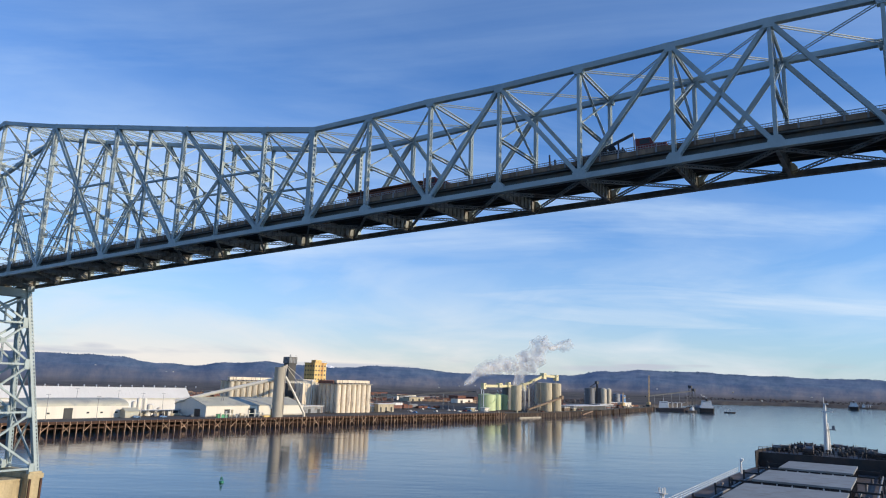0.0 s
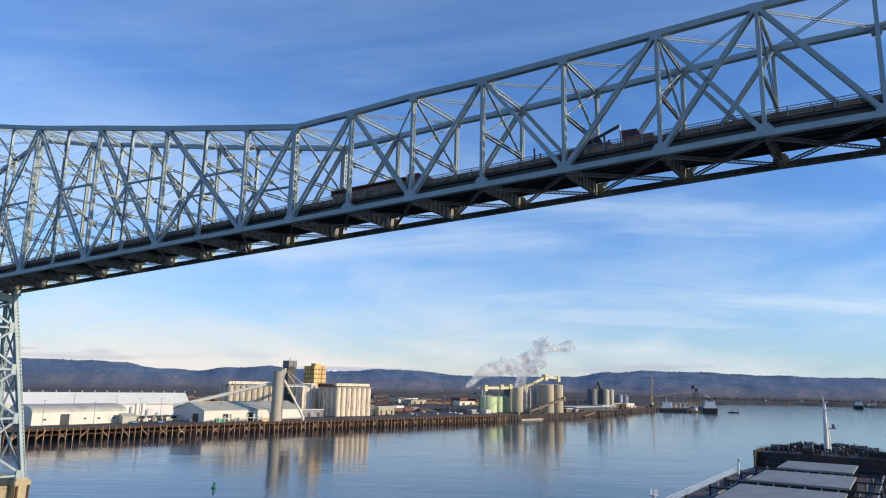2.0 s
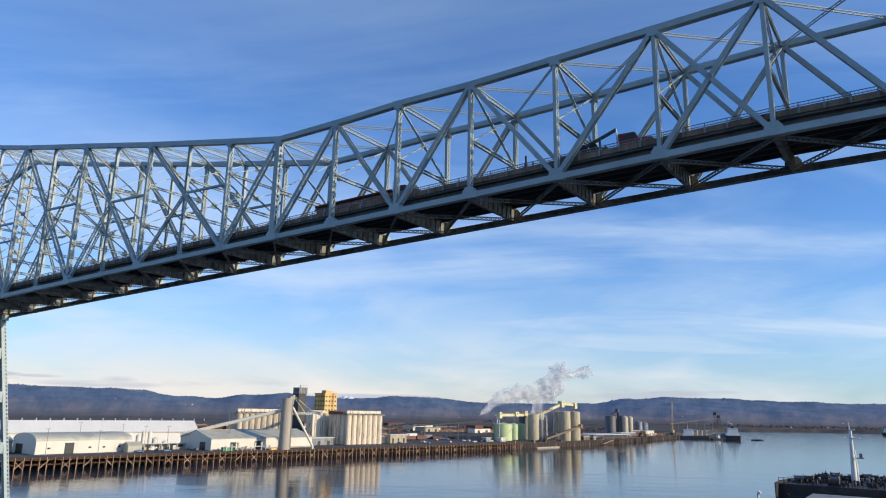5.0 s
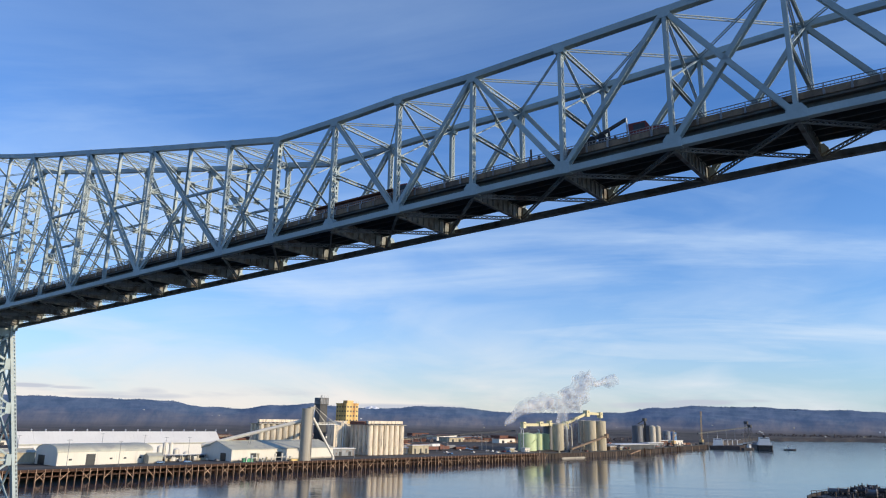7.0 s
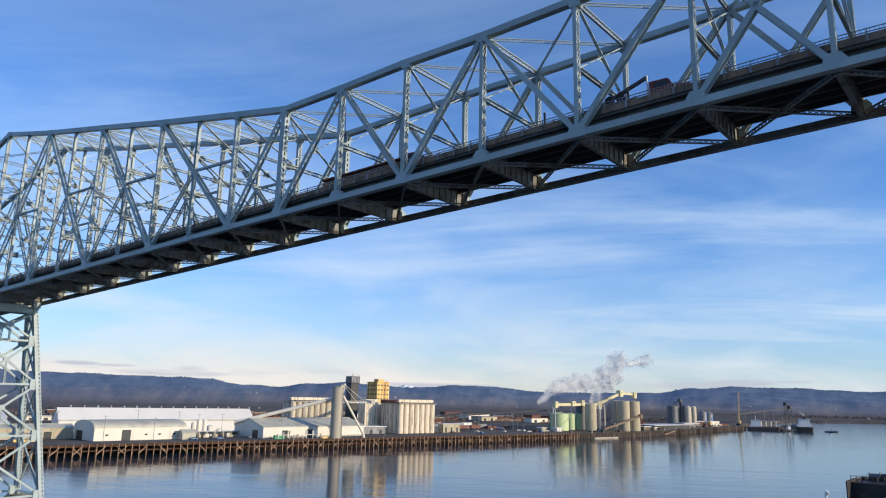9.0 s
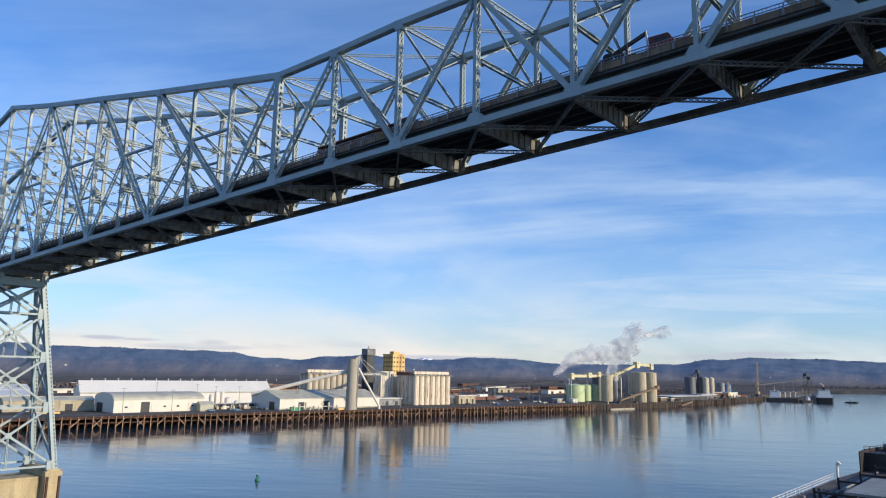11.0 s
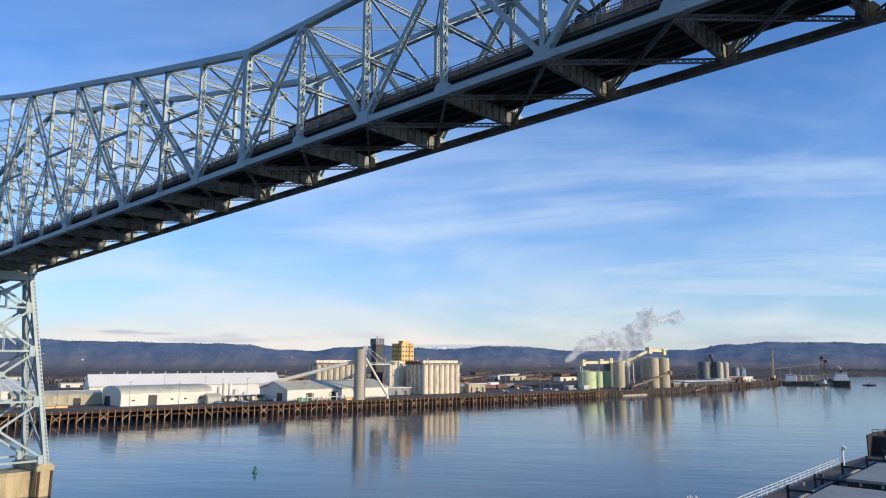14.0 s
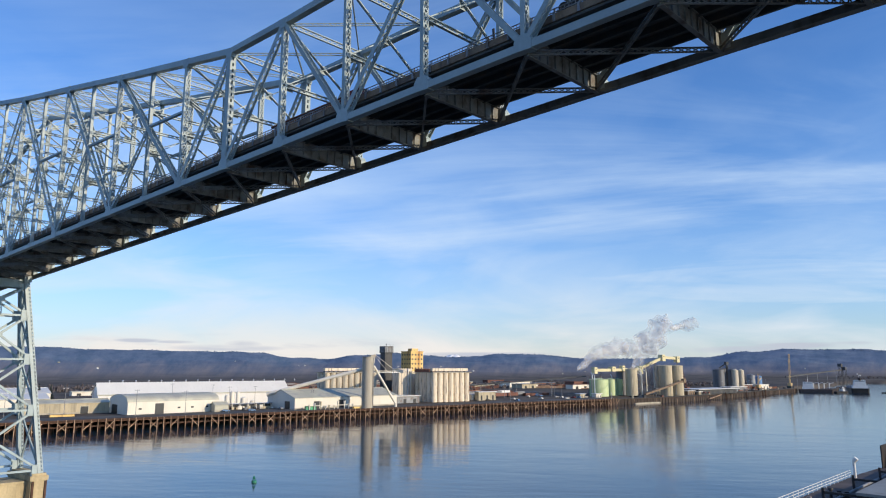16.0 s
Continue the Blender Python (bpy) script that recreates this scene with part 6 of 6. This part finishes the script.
stations = [-60, -20, 40, 100, 150, 164, 172, 178, 184, 189, 194, 198, 201.5, 204, 205.7]
b = Build()
top = [(CL - hull_half(y), y) for y in stations] + [(CL + hull_half(y), y) for y in reversed(stations)]
k = len(top)
b.add([(x if y < 150 else CL + (x - CL) * (1 - 0.35 * (y - 150) / 56), y if y < 150 else 150 + (y - 150) * 0.95, -3) for x, y in top] + [(x, y, DECK) for x, y in top], [tuple(reversed(range(k))), tuple(range(k, 2 * k))] + [((i + 1) % k, i, k + i, k + (i + 1) % k) for i in range(k)])
part("hull", b, SHIP_DARK, ship)
part("deck_plating", Build().add([(x * 0.995 - 0.07, y, DECK + 0.02) for x, y in top], [tuple(reversed(range(k)))]), SHIP_RED, ship, "dull brown-red weather deck")
fs = [y for y in stations if y >= 178]
ftop = [(CL - hull_half(y), y) for y in fs] + [(CL + hull_half(y), y) for y in reversed(fs)]
k = len(ftop)
b = Build()
b.add([(x, y, DECK) for x, y in ftop] + [(x, y, FORE) for x, y in ftop], [tuple(range(k, 2 * k))] + [((i + 1) % k, i, k + i, k + (i + 1) % k) for i in range(k)])
part("forecastle", b, SHIP_DARK, ship, "dark raised forecastle")
for p, q in zip(ftop, ftop[1:]):
    if abs(p[1] - q[1]) > 0.1:
        part("bulwark", Build().beam((p[0], p[1], FORE + 0.3), (q[0], q[1], FORE + 0.3), Z, 0.6, 0.15), SHIP_DARK, ship)
b = Build()
for p, q in zip(ftop, ftop[1:]):
    n = max(1, int(math.hypot(p[0] - q[0], p[1] - q[1]) / 1.4))
    for i in range(n):
        c = Vector((*p, FORE)).lerp(Vector((*q, FORE)), i / n)
        b.beam(c, c + Z * 0.95, X, 0.07, 0.07)
    for h in (0.95,):
        b.beam((*p, FORE + h), (*q, FORE + h), Z, 0.07, 0.07)
part("railing", b, MID_STEEL, ship)
b = Build()
n, BREAK = 30, hull_half(178)
for i in range(n + 1):
    x = CL - BREAK + 2 * BREAK * i / n
    b.beam((x, 178.0, FORE), (x, 178.0, FORE + 1.2), X, 0.09, 0.09)
for h in (0.6, 1.2):
    b.beam((CL - BREAK, 178.0, FORE + h), (CL + BREAK, 178.0, FORE + h), Z, 0.07, 0.07)
part("railing", b, SHIP_DARK, ship)
part("break_bulkhead", Build().box(CL - BREAK, 177.6, DECK, CL + BREAK, 177.95, FORE), SHIP_DARK, ship)
for sgn in (-1, 1):
    part("bulwark_wing", Build().prism([(CL + sgn * BREAK - 0.1, DECK), (CL + sgn * BREAK + 0.1, DECK), (CL + sgn * BREAK + 0.1, FORE + 0.5), (CL + sgn * BREAK - 0.1, FORE + 0.5)], 173.5, 178), SHIP_DARK, ship)

for y0, y1, w in ((30, 48, 14.4), (54, 72, 14.4), (79, 97, 14.4), (104, 123, 14.4), (130, 148, 14.2), (155, 171, 12.4)):
    h = part("hatch_coaming", Build().box(CL - w / 2, y0, DECK, CL + w / 2, y1, DECK + 1.95), SHIP_DARK, ship)
    half_y = (y0 + y1) / 2
    for q0, q1 in ((y0 - 0.3, half_y - 0.02), (half_y + 0.02, y1 + 0.3)):
        c = part("hatch_cover", Build().box(CL - w / 2 - 0.4, q0, DECK + 1.95, CL + w / 2 + 0.4, q1, DECK + 2.3), SHIP_HATCH, h, "flat grey steel hatch cover")
    b = Build()
    for i in range(9):
        y = y0 + (y1 - y0) * i / 8
        b.box(CL - w / 2 - 0.35, y - 0.08, DECK, CL - w / 2, y + 0.08, DECK + 1.8).box(CL + w / 2, y - 0.08, DECK, CL + w / 2 + 0.35, y + 0.08, DECK + 1.8)
    for i in range(8):
        x = CL - w / 2 + w * (i + 0.5) / 8
        b.box(x - 0.08, y0 - 0.35, DECK, x + 0.08, y0, DECK + 1.8)
    part("coaming_stay", b, SHIP_DARK, h)
    for i in range(6):
        x = CL - w / 2 + w * (i + 0.5) / 6
        part("cleat", Build().box(x - 0.12, y0 - 0.42, DECK + 1.5, x + 0.12, y0 - 0.30, DECK + 1.85), GALV, h)
    for sgn in (-1, 1):
        # hatch stowing frames at the sides
        xo, xi = CL + sgn * (w / 2 + 4.6), CL + sgn * (w / 2 + 0.4)
        for yy in (y0 + 2, y1 - 2):
            part("side_frame", Build().box(xo - 0.15, yy - 0.15, DECK, xo + 0.15, yy + 0.15, DECK + 2.1).box(min(xi, xo), yy - 0.15, DECK + 1.4, max(xi, xo), yy + 0.15, DECK + 1.7), SHIP_DARK, h)
# deck edge rails, pipes and fittings
for sgn in (-1, 1):
    x = CL + sgn * (HALF - 0.25)
    b = Build()
    for y in range(-20, 160, 2):
        b.beam((x, y, DECK), (x, y, DECK + 1.1), X, 0.06, 0.06)
    part("rail_post_row", b, SHIP_WHITE, ship)["kind"] = "stuff"
    b = Build()
    for h in (0.4, 0.75, 1.1):
        b.beam((x, -20, DECK + h), (x, 159, DECK + h), Z, 0.06, 0.06)
    part("deck_rail", b, SHIP_WHITE, ship, "white pipe rail along the deck edge")
    part("deck_pipe", Build().tube((CL + sgn * 11.0, -20, DECK + 0.5), (CL + sgn * 11.0, 172, DECK + 0.5), 0.18, None, 8), MID_STEEL, ship)
random.seed(14)
for k in range(26):
    sgn = random.choice((-1, 1))
    x, y = CL + sgn * random.uniform(8.4, 13.0), random.uniform(30, 174)
    if random.random() < 0.5:
        part("air_pipe", Build().tube((x, y, DECK), (x, y, DECK + 1.1), 0.2, None, 8).tube((x, y, DECK + 1.1), (x, y, DECK + 1.35), 0.36, 0.3, 8), random.choice((SHIP_DARK, MID_STEEL)), ship)
    else:
        part("bollard", Build().box(x - 0.8, y - 0.35, DECK, x + 0.8, y + 0.35, DECK + 0.25).tube((x - 0.45, y, DECK), (x - 0.45, y, DECK + 0.9), 0.28, 0.3, 10).tube((x + 0.45, y, DECK), (x + 0.45, y, DECK + 0.9), 0.28, 0.3, 10), SHIP_DARK, ship)
part("vent_post", Build().tube((CL - 14.4, 158, DECK), (CL - 14.4, 158, DECK + 2.6), 0.22, 0.2, 10).tube((CL - 14.4, 158, DECK + 2.6), (CL - 14.0, 158, DECK + 3.1), 0.3, 0.36, 10), SHIP_WHITE, ship, "white goose-neck vent post")
lamp = part("light_post", Build().tube((CL - 15.0, 101, DECK), (CL - 15.0, 101, DECK + 2.2), 0.16, 0.14, 10), SHIP_WHITE, ship, "white tripod lamp post at the deck edge")
for dx, dy in ((-0.8, -0.5), (0.8, -0.5), (0, 0.9)):
    part("leg", Build().tube((CL - 15.0 + dx, 101 + dy, DECK), (CL - 15.0 + dx * 0.25, 101 + dy * 0.25, DECK + 2.2), 0.09, 0.08, 8), SHIP_WHITE, lamp)
part("platform", Build().tube((CL - 15.0, 101, DECK + 2.2), (CL - 15.0, 101, DECK + 2.35), 0.55, 0.6, 12).box(CL - 16.0, 100.9, DECK + 2.2, CL - 14.2, 101.1, DECK + 2.32), SHIP_WHITE, lamp)
for k in range(5):
    a0 = 2 * math.pi * k / 5
    part("lamp_rod", Build().tube((CL - 15.0 + 0.45 * math.cos(a0), 101 + 0.45 * math.sin(a0), DECK + 2.3), (CL - 15.0 + 0.5 * math.cos(a0), 101 + 0.5 * math.sin(a0), DECK + 3.1), 0.08, 0.08, 8), SHIP_WHITE, lamp)
mast = part("foremast", Build().tube((CL - 0.7, 191, FORE), (CL - 0.35, 190, FORE + 11.5), 0.62, 0.3, 14).tube((CL, 192.5, FORE), (CL, 190.4, FORE + 7), 0.25, 0.2, 8), SHIP_WHITE, ship, "white raked foremast")
part("crosstree", Build().box(CL - 1.3, 189.8, FORE + 9.6, CL + 1.3, 190.3, FORE + 9.85).box(CL - 0.5, 189.5, FORE + 11.5, CL + 0.5, 190.5, FORE + 11.7), SHIP_WHITE, mast)
part("lamp_platform", Build().box(CL + 0.2, 189.3, FORE + 5.4, CL + 1.8, 190.6, FORE + 5.6).box(CL + 0.9, 189.5, FORE + 5.6, CL + 1.5, 190.1, FORE + 6.5), MID_STEEL, mast)
part("topmast", Build().tube((CL - 0.5, 190, FORE + 11.5), (CL - 0.5, 190, FORE + 13.2), 0.12, 0.06, 8), SHIP_WHITE, mast)
for k in range(120):
    y = random.uniform(179.2, 202)
    x = CL + random.uniform(-0.86, 0.86) * hull_half(y)
    if abs(x - CL) < 1.5 and 188.5 < y < 194:
        continue
    r = random.uniform(0.3, 0.6)
    tone = random.choice((SHIP_DARK, SHIP_DARK, SHIP_DARK, DARK_STEEL, SHIP_RED, MID_STEEL, SHIP_HATCH))
    if k % 5 == 0:
        w = part("winch", Build().box(x - 1.2, y - 0.5, FORE, x + 1.2, y + 0.5, FORE + 0.35), SHIP_DARK, ship)
        part("drum", Build().tube((x - 0.9, y, FORE + 0.9), (x + 0.9, y, FORE + 0.9), r, None, 12), tone, w)
        for sgn in (-1, 1):
            part("flange", Build().tube((x + sgn * 0.9, y, FORE + 0.9), (x + sgn * 1.0, y, FORE + 0.9), r * 1.5, None, 12), tone, w)
    elif k % 5 in (1, 2):
        part("bollard", Build().tube((x - 0.4, y, FORE), (x - 0.4, y, FORE + 0.9), 0.22, 0.25, 8).tube((x + 0.4, y, FORE), (x + 0.4, y, FORE + 0.9), 0.22, 0.25, 8), tone, ship)
    elif k % 5 == 3:
        part("mushroom_vent", Build().tube((x, y, FORE), (x, y, FORE + 1.0), 0.16, None, 8).tube((x, y, FORE + 1.0), (x, y, FORE + 1.3), 0.38, 0.2, 8), tone, ship)
    else:
        h = random.uniform(0.8, 2.0)
        part("fairlead_post", Build().tube((x, y, FORE), (x, y, FORE + h), 0.14, 0.12, 8).box(x - 0.5, y - 0.15, FORE + h * 0.6, x + 0.5, y + 0.15, FORE + h * 0.75), tone, ship)
